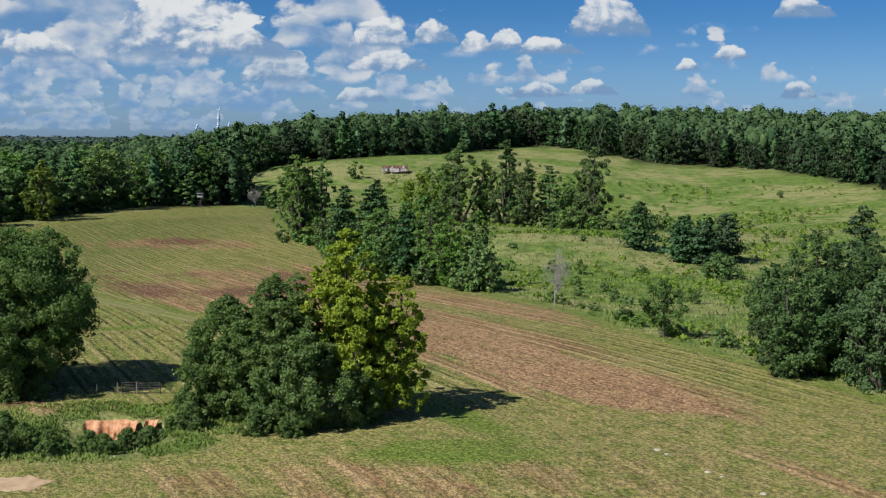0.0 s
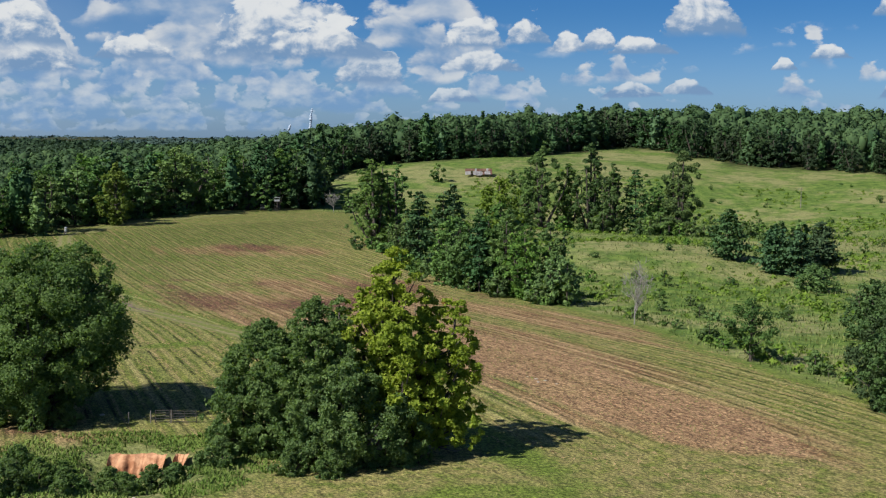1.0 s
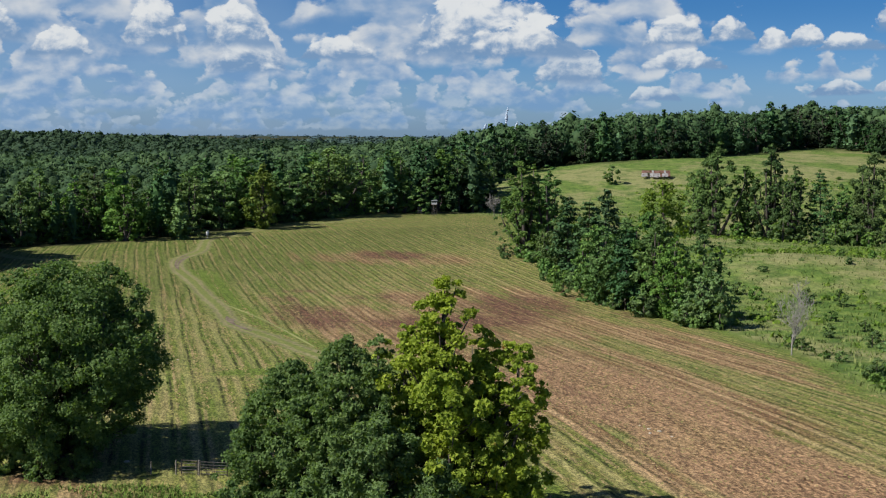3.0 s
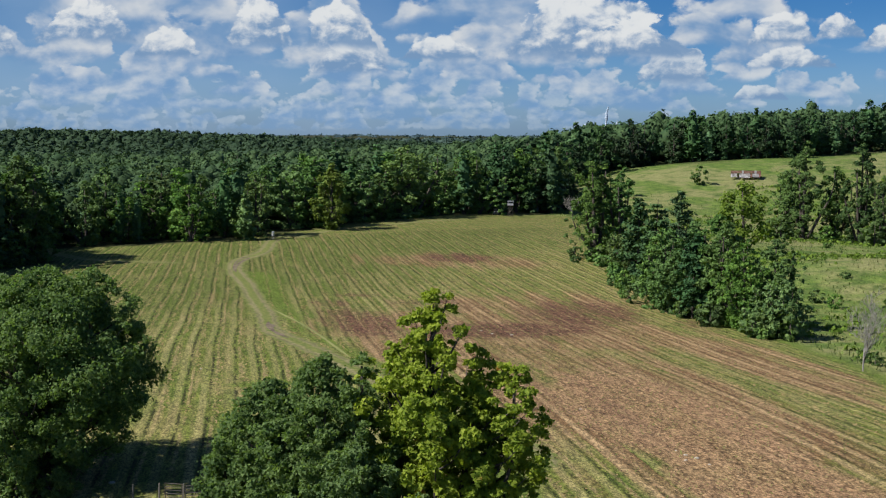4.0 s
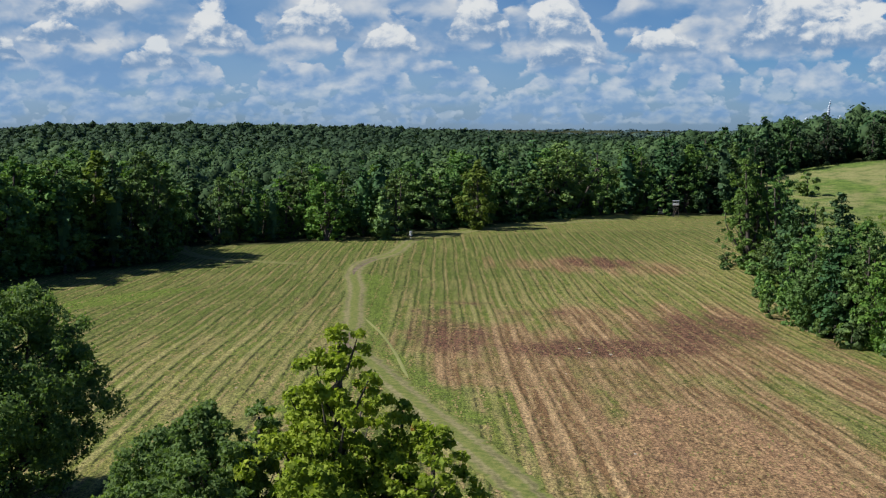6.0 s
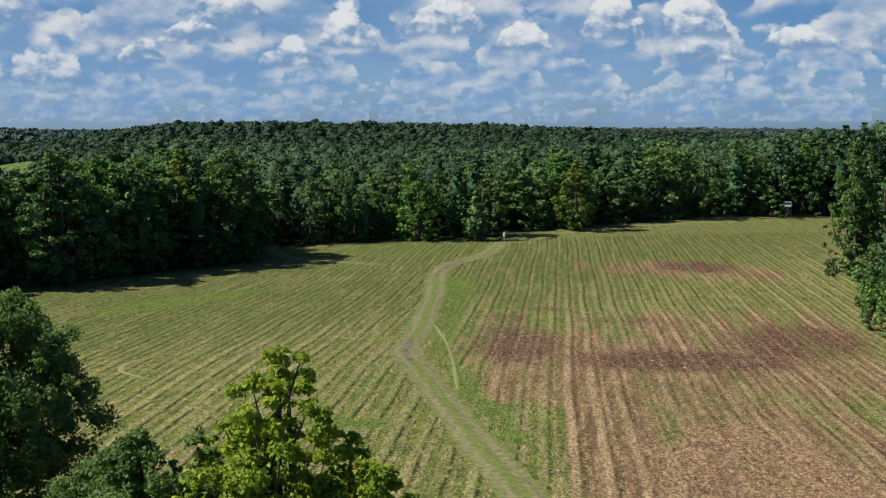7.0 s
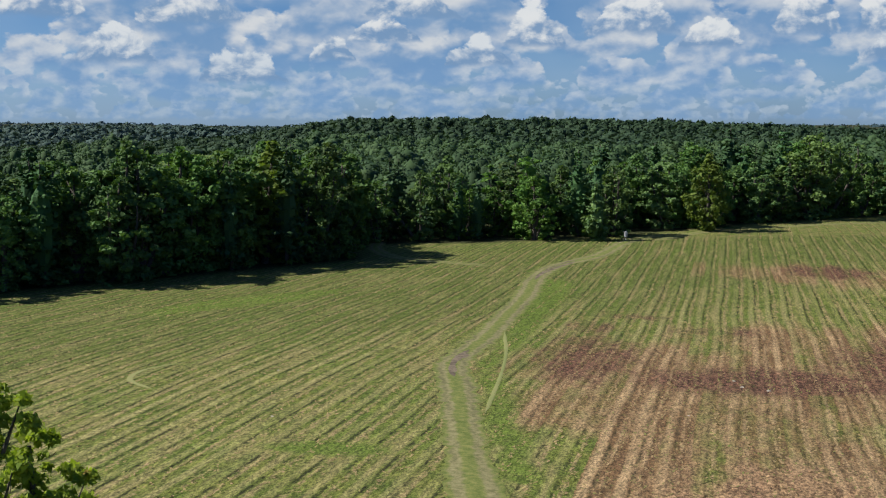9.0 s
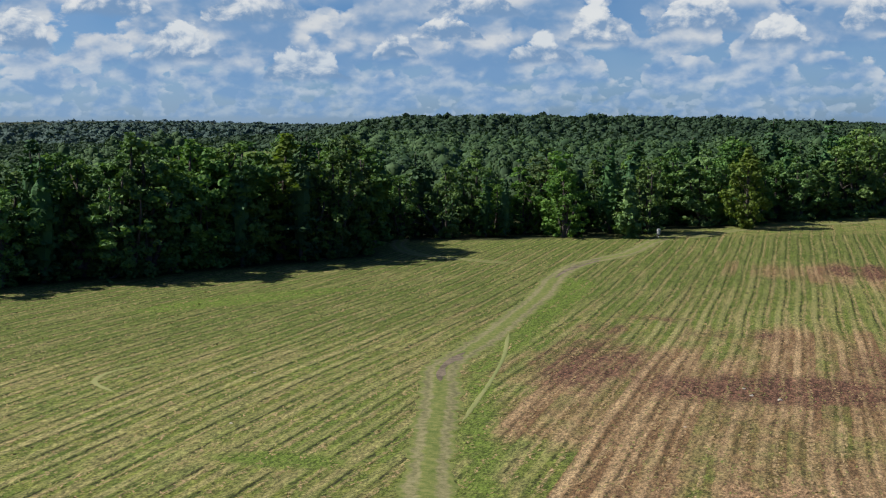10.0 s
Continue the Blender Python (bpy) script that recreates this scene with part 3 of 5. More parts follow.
def bough_tree(rs, leaders, leaves, size, boughs, bough=0.24, heart=0.66, fine=1, corners=4, jut=0.3, hang=0.75, spread=0.45):
    """Trunk tubes and leaf faces of a leafy tree. Each leader (x, y, top, wide, low, peak, taper) is a
    crown of its own; its boughs are round leaf masses with a closed inside and leaves on the outside only."""
    centres, radii, tubes, axes = [], [], [], []
    area = [l[2] * (1 - l[4]) * l[3] for l in leaders]
    for (lx, ly, top, wide, low, peak, taper), share in zip(leaders, area):
        n = max(5, int(boughs * share / sum(area)))
        bend = rs.normal(0, 0.03, 2) * top
        for k in range(n):
            f = ((k + 0.5) / n) ** 0.9
            env = math.sqrt(max(0.3, 1 - ((peak - f) / peak) ** 2)) if f < peak else max(0.0, 1 - ((f - peak) / (1 - peak)) ** taper) ** 0.55
            r = wide * bough * rs.uniform(0.55, 1.3) * (0.7 + 0.3 * env)
            reach = max(0.0, wide * env * rs.uniform(1 - jut, 1 + 0.35 * jut) * (0.35 if k % 5 == 4 else 1) - r * 0.8)
            w = k * 2.39996 + rs.normal(0, 0.35)
            z = top * (low + (1 - low) * f * rs.uniform(0.95, 1.02)) - r * 0.6
            centres.append((lx + bend[0] * f + math.cos(w) * reach, ly + bend[1] * f + math.sin(w) * reach, max(z, r * 0.6)))
            radii.append(r)
            axes.append((lx, ly, top * (low + (1 - low) * min(f, 0.7) * 0.8)))
            if k % 4 == 0 and reach > 0.3 * wide:
                a, e = Vector((lx * 0.7, ly * 0.7, max(0.8, z - 0.12 * top - 0.4 * reach))), Vector(centres[-1])
                tubes.append(([a, a.lerp(e, 0.55) + Vector((0, 0, -0.03 * top)), e], [0.005 * top + 0.02, 0.004 * top + 0.01, 0.015], 4))
        stem = [Vector((lx * min(1, 0.15 + 1.2 * s) + bend[0] * s, ly * min(1, 0.15 + 1.2 * s) + bend[1] * s, top * 0.93 * s)) for s in np.linspace(0, 1, 6)]
        tubes.append((stem, [top * 0.019 * (1.2 - s) + 0.02 for s in np.linspace(0, 1, 6)], 7))
    c, r, ax = np.array(centres), np.array(radii), np.array(axes)
    # leaves on the outer skin of each bough
    count = np.maximum(10, 1.75 * leaves * r**2 / (r**2).sum()).astype(int)
    who = np.repeat(np.arange(len(r)), count)
    d = unit(rs.normal(0, 1, (len(who), 3)))
    out = unit(c - ax)[who]
    d = np.where(((d * out).sum(1) < -0.35)[:, None], -d, d)
    bumpy = 1 + 0.22 * np.sin(d[:, 0] * 4.5 + who) * np.sin(d[:, 1] * 4.5 + 2 * who) + 0.12 * np.sin(9 * d[:, 2] + who)
    rad = r[who] * rs.uniform(0.72, 1.15, len(who)) * bumpy + np.where(rs.uniform(0, 1, len(who)) > 0.88, rs.uniform(0, 0.55, len(who)) * r[who], 0)
    p = c[who] + d * rad[:, None] * np.array([1, 1, hang])
    keep = p[:, 2] > 0.08
    gap = np.full(len(p), 9.0)
    ends = np.cumsum(count)
    for k in range(len(r)):
        near = np.linalg.norm(c - c[k], axis=1) < 0.85 * r + 1.15 * r[k]
        near[k] = False
        if near.any():
            own = p[ends[k] - count[k]:ends[k]]
            away = (own[:, None] - c[near][None]) / np.array([1, 1, hang])
            gap[ends[k] - count[k]:ends[k]] = (np.sqrt((away**2).sum(2)) / r[near]).min(1)
    keep &= gap > 0.8
    p, d, out = p[keep], d[keep], out[keep]
    if len(p) > leaves:
        pick = rs.permutation(len(p))[:leaves]
        p, d, out = p[pick], d[pick], out[pick]
    nor = unit(0.75 * d + 0.3 * out + np.array([0, 0, 0.2]))
    n = len(p)
    nor = unit(nor + rs.normal(0, spread, (n, 3)))
    side = unit(np.cross(nor, rs.normal(0, 1, (n, 3))))
    up = np.cross(nor, side)
    s = (size * rs.uniform(0.6, 1.4, n))[:, None]
    kite = [p - up * s * 0.65, p + side * s * 0.5, p + up * s * 0.65, p - side * s * 0.5]
    skin = np.stack(kite if corners == 4 else [kite[0], p + side * s * 0.6 + up * s * 0.4, p - side * s * 0.6 + up * s * 0.4], 1)
    b, t = ico(fine)
    lump = heart * (1 + rs.normal(0, 0.14, (len(r), len(b))))
    core = c[:, None] + b[None] * (r[:, None] * lump)[..., None] * np.array([1, 1, hang])
    core = core[:, t].reshape(-1, 3, 3)
    core[..., 2] = np.maximum(core[..., 2], 0.05)
    return tubes, (core, skin)


def pine_tree(rs, high, wide, leaves, size, low=0.15, blunt=0.5, every=1):
    """Trunk tubes and needle sprays of a conifer with whorled branches."""
    tubes, ends = [], []
    trunk = [Vector((0.012 * high * math.sin(3 * s + rs.uniform(0, 0.4)), 0.01 * high * math.sin(4 * s), high * s)) for s in np.linspace(0, 1, 8)]
    tubes.append((trunk, [high * 0.015 * (1.1 - s) + 0.015 for s in np.linspace(0, 1, 8)], 7))
    h = low
    while h < 0.985:
        reach = wide * min(1.0, ((1 - h) / (1 - low)) ** blunt * 1.05) * min(1.0, 0.55 + (h - low) * 2.5)
        for k in range(int(rs.integers(4, 7))):
            w = rs.uniform(0, 2 * math.pi)
            r = reach * rs.uniform(0.6, 1.1)
            a = Vector((0, 0, h * high))
            e = Vector((math.cos(w) * r, math.sin(w) * r, h * high + r * rs.uniform(-0.1, 0.28)))
            if len(ends) % every == 0:
                tubes.append(([a, a.lerp(e, 0.55) + Vector((0, 0, -0.03 * r)), e], [0.006 * high * (1.1 - h) + 0.01, 0.02, 0.01], 3))
            ends.append((a, e, r))
        h += rs.uniform(0.035, 0.06)
    share = np.array([r for *_, r in ends])
    counts = np.maximum(3, (leaves * share / share.sum()).astype(int))
    quads = []
    for (a, e, r), n in zip(ends, counts):
        s = rs.uniform(0.25, 1.0, n)[:, None] ** 0.7
        p = np.array(a) * (1 - s) + np.array(e) * s + rs.normal(0, 1, (n, 3)) * (0.1 + 0.13 * r) * np.array([1, 1, 0.5])
        quads.append(leaf_quads(p, rs.normal(0, 0.4, (n, 3)) + np.array([0, 0, 1.0]) + 0.5 * unit(np.array(e) - np.array(a)), size, rs, 1.7))
    if leaves < 2500:
        quads.append(heart_quads(high * 0.88, wide, low, rs, 0.38))
    return tubes, np.concatenate(quads)


def tree_thing(name, made, x, y, leaf, bark=BARK, label="", category="tree", group="", turn=0.0, sink=0.1):
    tubes, quads = made
    root = new(name)
    root.matrix_basis = pose(x, y, float(ground_at(x, y)) - sink, 0, 0, turn)
    tr = new("trunk", limbs_mesh("trunk", tubes, bark))
    cr = new("crown", crown_mesh("crown", quads, leaf) if isinstance(quads, tuple) else quads_mesh("crown", quads, leaf))
    tr.parent = cr.parent = root
    return tagged(root, label, category, group)


# ---- ground ----
def spread_lines(lo, hi, step, far_lo, far_hi, grow=1.13):
    mid = list(np.arange(lo, hi + step / 2, step))
    left, right, s = [], [], step
    while (left[-1] if left else lo) > far_lo:
        s *= grow
        left.append((left[-1] if left else lo) - s)
    s = step
    while (right[-1] if right else hi) < far_hi:
        s *= grow
        right.append((right[-1] if right else hi) + s)
    return np.array(left[::-1] + mid + right)


def make_ground():
    xs, ys = spread_lines(-205, 45, 1.5, -4900, 4900), spread_lines(80, 400, 1.6, -4900, 4900)
    gx, gy = np.meshgrid(xs, ys)
    px, py = gx.ravel(), gy.ravel()
    pz = ground_at(px, py)
    ny, nx = gx.shape
    idx = np.arange(nx * ny).reshape(ny, nx)
    quads = np.stack([idx[:-1, :-1], idx[:-1, 1:], idx[1:, 1:], idx[1:, :-1]], -1).reshape(-1, 4)
    me = bpy.data.meshes.new("ground")
    me.vertices.add(len(px))
    me.vertices.foreach_set("co", np.stack([px, py, pz], 1).astype(np.float32).ravel())
    me.loops.add(quads.size)
    me.loops.foreach_set("vertex_index", quads.astype(np.int32).ravel())
    me.polygons.add(len(quads))
    me.polygons.foreach_set("loop_start", np.arange(0, quads.size, 4, dtype=np.int32))
    me.update(calc_edges=True)
    me.shade_smooth()
    field = inside(px, py, FIELD_EDGE)
    rim = edge_distance(px, py, FIELD_EDGE)
    mown = np.clip(0.5 + np.where(field, 1, -1) * rim / 3.0, 0, 1)
    gully = blob(px, py, -50, 106, 13, 9, 14)
    mown = mown * (1 - np.clip(gully * 1.5, 0, 1))
    b = lambda *a: blob(px, py, *a)
    soil = np.maximum.reduce([b(-112, 290, 10, 9, 30) * 0.85, b(-86, 205, 22, 8, 129) * 0.75, b(-66, 211, 19, 10, 60) * 0.95, b(-65, 236, 21, 12, 105) * 0.85, b(-100, 221, 7, 5, 129) * 0.6, b(-103, 232, 6, 3.5, 45) * 0.6, b(-90, 232, 8, 5, 60) * 0.5, b(-46, 235, 10, 4, 125) * 0.6, b(-36, 168, 14, 6, 129) * 0.3, b(-4, 133, 9, 5, 140) * 0.3, b(-60, 107, 4, 3, 20) * 0.6, b(-63, 116, 5, 3, 20) * 0.7])
    straw = np.maximum.reduce([b(-36, 172, 46, 20, 125), b(-62, 188, 26, 18, 30), b(-8, 135, 22, 11, 145), b(-66, 208, 38, 30, 45), b(-30, 205, 38, 8, 128), b(-75, 240, 28, 20, 60) * 0.9, b(-110, 285, 26, 14, 20) * 0.7, b(-58, 112, 10, 6, 20) * 0.6, b(-22, 97, 30, 8, 8) * 0.45, b(4, 104, 18, 10, 150) * 0.5])
    stubble = np.maximum.reduce([b(-30, 163, 30, 10, 129), b(-12, 141, 22, 9, 133), b(-5, 131, 12, 7, 140)])
    track = edge_distance(px, py, TRACK, closed=False)
    along_track = np.clip(1.1 - np.abs(track - 3.4) / 3.0, 0, 1) * inside(px, py, TRACK[3:13] + [(-126, 252), (-100, 219), (-74, 186), (-50, 164)])
    lush = 0.34 * np.clip((-92 - px) / 30, 0, 1) * (py < 300) + np.maximum.reduce([b(-50, 108, 15, 10, 14) * 0.7, along_track * 0.8, b(-68, 158, 7, 3, 40) * 0.8, b(-18, 104, 12, 6, 10) * 0.75, b(-26, 126, 34, 4, 128) * 0.8, b(-44, 115, 12, 5, 10) * 0.7, b(-140, 196, 20, 4, 100) * 0.7, np.clip(1 - rim / 5.0, 0, 1) * (px > -120) * 0.9])
    rows = 0.25 + 0.75 * np.clip((py - 0.25 * px - 122) / 16, 0, 1)
    # headland mown across the swaths at the far end
    head = np.clip(((px + 140) * -0.787 + (py - 324) * 0.617) / 5.0, 0, 1)
    rows = rows * (1 - 0.8 * head)
    lush = np.maximum(lush, 0.5 * head * (py < 400))
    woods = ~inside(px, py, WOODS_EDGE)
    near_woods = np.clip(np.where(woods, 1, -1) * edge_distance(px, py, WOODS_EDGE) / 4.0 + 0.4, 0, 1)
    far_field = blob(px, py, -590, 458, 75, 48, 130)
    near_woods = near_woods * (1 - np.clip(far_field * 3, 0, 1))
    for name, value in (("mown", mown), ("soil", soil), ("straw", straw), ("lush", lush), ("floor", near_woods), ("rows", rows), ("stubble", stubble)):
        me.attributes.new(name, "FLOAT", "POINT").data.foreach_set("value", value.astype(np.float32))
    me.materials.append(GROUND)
    return tagged(new("ground", me), "rolling mown hayfield and rough green pasture with red earth", "ground", kind="structure")


make_ground()


# ---- the big trees in the foreground ----
def rs_of(n):
    return np.random.default_rng(n)


def crown_of(x, y, top, wide, low=0.06, peak=0.4, taper=1.9):
    return (x, y, top, wide, low, peak, taper)


tree_thing("oak_tree", bough_tree(rs_of(11), [crown_of(0, 0, 15.8, 8.2, 0.1, 0.42, 2.0), crown_of(2.5, 2, 15.9, 5.0, 0.3), crown_of(-3, -1, 15.2, 5.0, 0.3), crown_of(4.6, 1.5, 10.8, 3.6, 0.25), crown_of(1, -4, 12.5, 5.0, 0.1), crown_of(-5.5, 1, 11.5, 4.5, 0.1)], 92000, 0.175, 760, 0.145, 0.5, 0, 3, 0.4, spread=0.9),
           -64.6, 121.6, LEAF_OAK, label="large round dark green oak at the edge of the mown field", category="tree")
tree_thing("sweetgum_tree", bough_tree(rs_of(12), [crown_of(-0.4, 0.0, 17.3, 2.5, 0.3, 0.6, 2.2), crown_of(-2.2, 3.4, 15.6, 2.0, 0.35, 0.6, 2.0), crown_of(1.8, 2.0, 13.6, 2.8, 0.2, 0.5, 2.0), crown_of(4.2, 1.4, 12.9, 2.6, 0.12, 0.6, 2.0), crown_of(5.2, -0.6, 9.8, 2.6, 0.1, 0.5, 1.8), crown_of(2.6, 0.4, 11.6, 3.2, 0.1, 0.5, 1.8), crown_of(-3.4, 0.4, 13.6, 2.4, 0.4, 0.5, 1.8), crown_of(1.2, -2.0, 11.5, 3.0, 0.1, 0.5, 1.8), crown_of(-0.8, -0.8, 14.4, 3.3, 0.2, 0.5, 1.8)], 60000, 0.2, 700, 0.17, 0.45, 0, 3, 0.65, spread=0.9),
           -29.2, 116.8, LEAF_GUM, label="tall yellow-green sweetgum turning red, growing among dark oaks", category="tree")
tree_thing("oak_tree", bough_tree(rs_of(13), [crown_of(0, 0, 13.2, 3.8, 0.05, 0.45, 1.8), crown_of(1.8, 1.6, 13.2, 2.4, 0.3), crown_of(0.6, -2.2, 10.2, 3.2, 0.05), crown_of(2.8, -1.2, 11.0, 3.0, 0.05)], 46000, 0.17, 430, 0.16, 0.5, 0, 3, 0.55, spread=0.9),
           -35.9, 115.0, LEAF_OAK, label="dense dark green oak beside the yellow sweetgum", category="tree")
tree_thing("oak_tree", bough_tree(rs_of(14), [crown_of(0, 0, 11.0, 4.2, 0.02, 0.42, 1.8), crown_of(-2.0, -2.4, 7.2, 2.8, 0.02), crown_of(1.6, -3.0, 8.6, 3.0, 0.02)], 44000, 0.17, 420, 0.16, 0.5, 0, 3, 0.55, spread=0.9),
           -40.4, 116.2, LEAF_OAK, label="lower dark green oak on the outside of the clump", category="tree")
tree_thing("oak_tree", bough_tree(rs_of(15), [crown_of(0, 0, 8.8, 3.6, 0.01, 0.4, 1.8), crown_of(3.4, 1.0, 6.2, 2.6, 0.01), crown_of(-3.0, -0.2, 7.6, 3.0, 0.01)], 36000, 0.165, 330, 0.17, 0.5, 0, 3, 0.55, spread=0.9),
           -31.4, 111.8, LEAF_OAK, label="low bushy dark oak in front of the clump", category="tree")

# ---- prototypes and single trees of the hedge line and meadow ----
HEDGE = [
    ("broad_tree", -86, 299, 21, 4.6), ("broad_tree", -82, 303, 19, 4.4), ("broad_tree", -88, 306, 17, 4.5), ("pine_tree", -71, 281, 15, 3.8), ("pine_tree", -66, 290, 15.5, 3.6),
    ("broad_tree", -75, 287, 10, 4.0), ("broad_tree", -57, 251, 13, 4.4), ("broad_tree", -51, 247, 14.5, 4.8), ("pine_tree", -50, 243.5, 13, 3.8), ("broad_tree", -44, 240, 15, 4.6),
    ("broad_tree", -46, 246, 16.5, 4.4), ("broad_tree", -40, 236, 12.5, 4.6), ("broad_tree", -33.5, 231, 8.4, 4.0), ("pine_tree", -60, 257, 17, 3.8), ("broad_tree", -37, 240, 13, 4.2),
    ("broad_tree", -65, 395, 25, 6.6), ("broad_tree", -51, 397, 25.5, 5.6), ("broad_tree", -44, 394, 20, 4.8), ("pine_tree", -38, 397, 19, 4.6), ("broad_tree", -25, 396, 25, 6.6), ("broad_tree", -58, 402, 20, 5.4), ("broad_tree", -32, 400, 15, 5.0), ("pine_tree", -46, 399, 16, 5.0), ("broad_tree", -70, 399, 17, 5.0),
]
MEADOW_TREES = [
    ("pine_tree", -8.4, 296, 10.5, 4.8), ("pine_tree", 1.2, 287, 9.6, 4.6), ("pine_tree", 5.4, 285, 9.2, 4.2), ("pine_tree", 10, 292, 10.2, 5.0), ("broad_tree", 8.3, 270, 5.0, 4.2), ("broad_tree", 12.4, 150, 9.4, 4.8),
    ("broad_tree", 14, 145, 11.5, 5.2), ("broad_tree", 20.5, 139, 12, 5.4), ("broad_tree", 18, 152, 11, 5.0), ("broad_tree", 26, 146, 13, 5.6), ("broad_tree", 19, 190, 14, 5.6), ("pine_tree", 30, 228, 17, 5.0), ("broad_tree", 27, 195, 13, 5.2), ("broad_tree", 14, 200, 8.5, 4.4),
]
for n, (kind, x, y, high, wide) in enumerate(HEDGE + MEADOW_TREES):
    rs = rs_of(100 + n)
    near = y < 200
    if kind == "pine_tree":
        made, leaf = pine_tree(rs, high, wide, 3000, 0.42, 0.05), LEAF_PINE
        words = "dark green bushy pine standing in the tree line"
    else:
        lead = [crown_of(0, 0, high, wide * 0.9, 0.02, 0.5, 2.0)] + [crown_of(*(rs.normal(0, 0.42 * wide, 2)), high * rs.uniform(0.6, 0.95), wide * rs.uniform(0.45, 0.7), 0.03, 0.5, 1.9) for _ in range(5)]
        made, leaf = bough_tree(rs, lead, 13000 if near else int(6600 * high * wide / 65), 0.22 if near else 0.32, 210 if near else 170, 0.19, 0.56, 0, 3, 0.5, spread=0.75), (LEAF_THICKET if near else LEAF_PLAIN)
        words = "leafy green broadleaved tree of the hedge line"
    tree_thing(kind, made, x, y, leaf, label=words, category="tree", group="trees of the hedge line", turn=37 * n)
tree_thing("broad_tree", broad_tree(rs_of(160), 15, 5.6, 40, 2800, 0.5, 0.08, 0.5), -62, 322, LEAF_PALE, label="bright yellow-green tree behind the hedge line", category="tree")

# ---- woods ----
def scatter(lo, hi, step, keep, rs):
    """Jittered grid points inside a box that pass keep(x, y)."""
    gx, gy = np.meshgrid(np.arange(lo[0], hi[0], step), np.arange(lo[1], hi[1], step))
    x = gx.ravel() + rs.uniform(-0.42, 0.42, gx.size) * step
    y = gy.ravel() + rs.uniform(-0.42, 0.42, gx.size) * step
    ok = keep(x, y)
    return x[ok], y[ok]


def edge_woods():
    rs = rs_of(300)
    protos = []
    for k in range(7):
        pr = rs_of(310 + k)
        lead = [crown_of(0, 0, 16.5, 4.4, 0.0, 0.5, 2.1)] + [crown_of(*pr.normal(0, 2.2, 2), 16.5 * pr.uniform(0.5, 0.95), pr.uniform(2.4, 3.4), 0.0, 0.5, 2.0) for _ in range(4)]
        protos.append(("broad_tree", bough_tree(pr, lead, 3300, 0.42, 105, 0.23, 0.6, 0, 3, 0.45, spread=0.65), LEAF_PLAIN, "green broadleaved tree at the edge of the woods"))
    for k in range(4):
        protos.append(("pine_tree", pine_tree(rs_of(320 + k), 18.5, 3.3, 1150, 0.5, 0.04, 0.62, 3), LEAF_PINE, "dark pine at the edge of the woods"))
    protos.append(("broad_tree", bough_tree(rs_of(330), [crown_of(0, 0, 17, 3.4, 0.02, 0.45, 1.4), crown_of(1.2, 1, 13, 2.2), crown_of(-1.4, 0.4, 11, 2.4)], 2300, 0.5, 80, 0.24, 0.6, 0, 3, 0.4, spread=0.6), LEAF_PALE, "yellowing tree at the edge of the woods"))
    made = []
    for name, tree, leaf, words in protos:
        made.append(tree_thing(name, tree, -200, 300, leaf, label=words, category="tree", group="trees of the woods"))
    x, y = scatter((-235, 95), (-120, 445), 6.6, lambda x, y: ~inside(x, y, WOODS_EDGE) & (edge_distance(x, y, WOODS_EDGE) < 19) & (edge_distance(x, y, WOODS_EDGE) > 0.8), rs)
    # the western block stands closer
    bx, by = scatter((-200, 95), (-165, 248), 5.4, lambda x, y: ~inside(x, y, WOODS_EDGE) & (edge_distance(x, y, WOODS_EDGE) < 9) & (edge_distance(x, y, WOODS_EDGE) > 1.5), rs)
    x, y = np.concatenate([x, bx]), np.concatenate([y, by])
    first = set()
    for px, py in zip(x, y):
        k = int(rs.choice(12, p=[0.1, 0.1, 0.1, 0.09, 0.09, 0.09, 0.09, 0.1, 0.08, 0.07, 0.05, 0.04]))
        s = rs.choice([rs.uniform(0.58, 0.8), rs.uniform(0.8, 1.02)]) * (1.0 + 0.14 * min(1.0, max(0.0, (py - 300) / 60)) + 0.26 * min(1.0, max(0.0, (255 - py) / 15)))
        m = pose(px, py, float(ground_at(px, py)) - 0.1, 0, 0, rs.uniform(0, 360))
        if k in first:
            ob = copy_thing(made[k], m)
        else:
            ob = made[k]
            ob.matrix_basis = m
            first.add(k)
        wide = rs.uniform(1.0, 1.45)
        ob.scale = (s * wide, s * wide, s)
    # front rank of the woods beyond the meadow
    rank = []
    for k in range(4):
        pr = rs_of(340 + k)
        lead = [crown_of(0, 0, 17, 5.2, 0.0, 0.55, 2.2)] + [crown_of(*pr.normal(0, 2.6, 2), 17 * pr.uniform(0.5, 0.9), pr.uniform(2.8, 4.0), 0.0, 0.5, 2.0) for _ in range(3)]
        rank.append(("broad_tree", bough_tree(pr, lead, 1650, 0.62, 50, 0.28, 0.64, 0, 3, 0.4, spread=0.65), LEAF_HILL, "green broadleaved tree of the woods beyond the meadow"))
    rank.append(("pine_tree", pine_tree(rs_of(345), 19, 4.2, 560, 0.8, 0.05, 0.6, 4), LEAF_PINE, "dark pine of the woods beyond the meadow"))
    made = [tree_thing(name, tree, -150, 480, leaf, label=words, category="tree", group="trees beyond the meadow") for name, tree, leaf, words in rank]
    x, y = scatter((-205, 402), (110, 715), 7.5, lambda x, y: ~inside(x, y, WOODS_EDGE) & (edge_distance(x, y, WOODS_EDGE) < 13), rs)
    first = set()
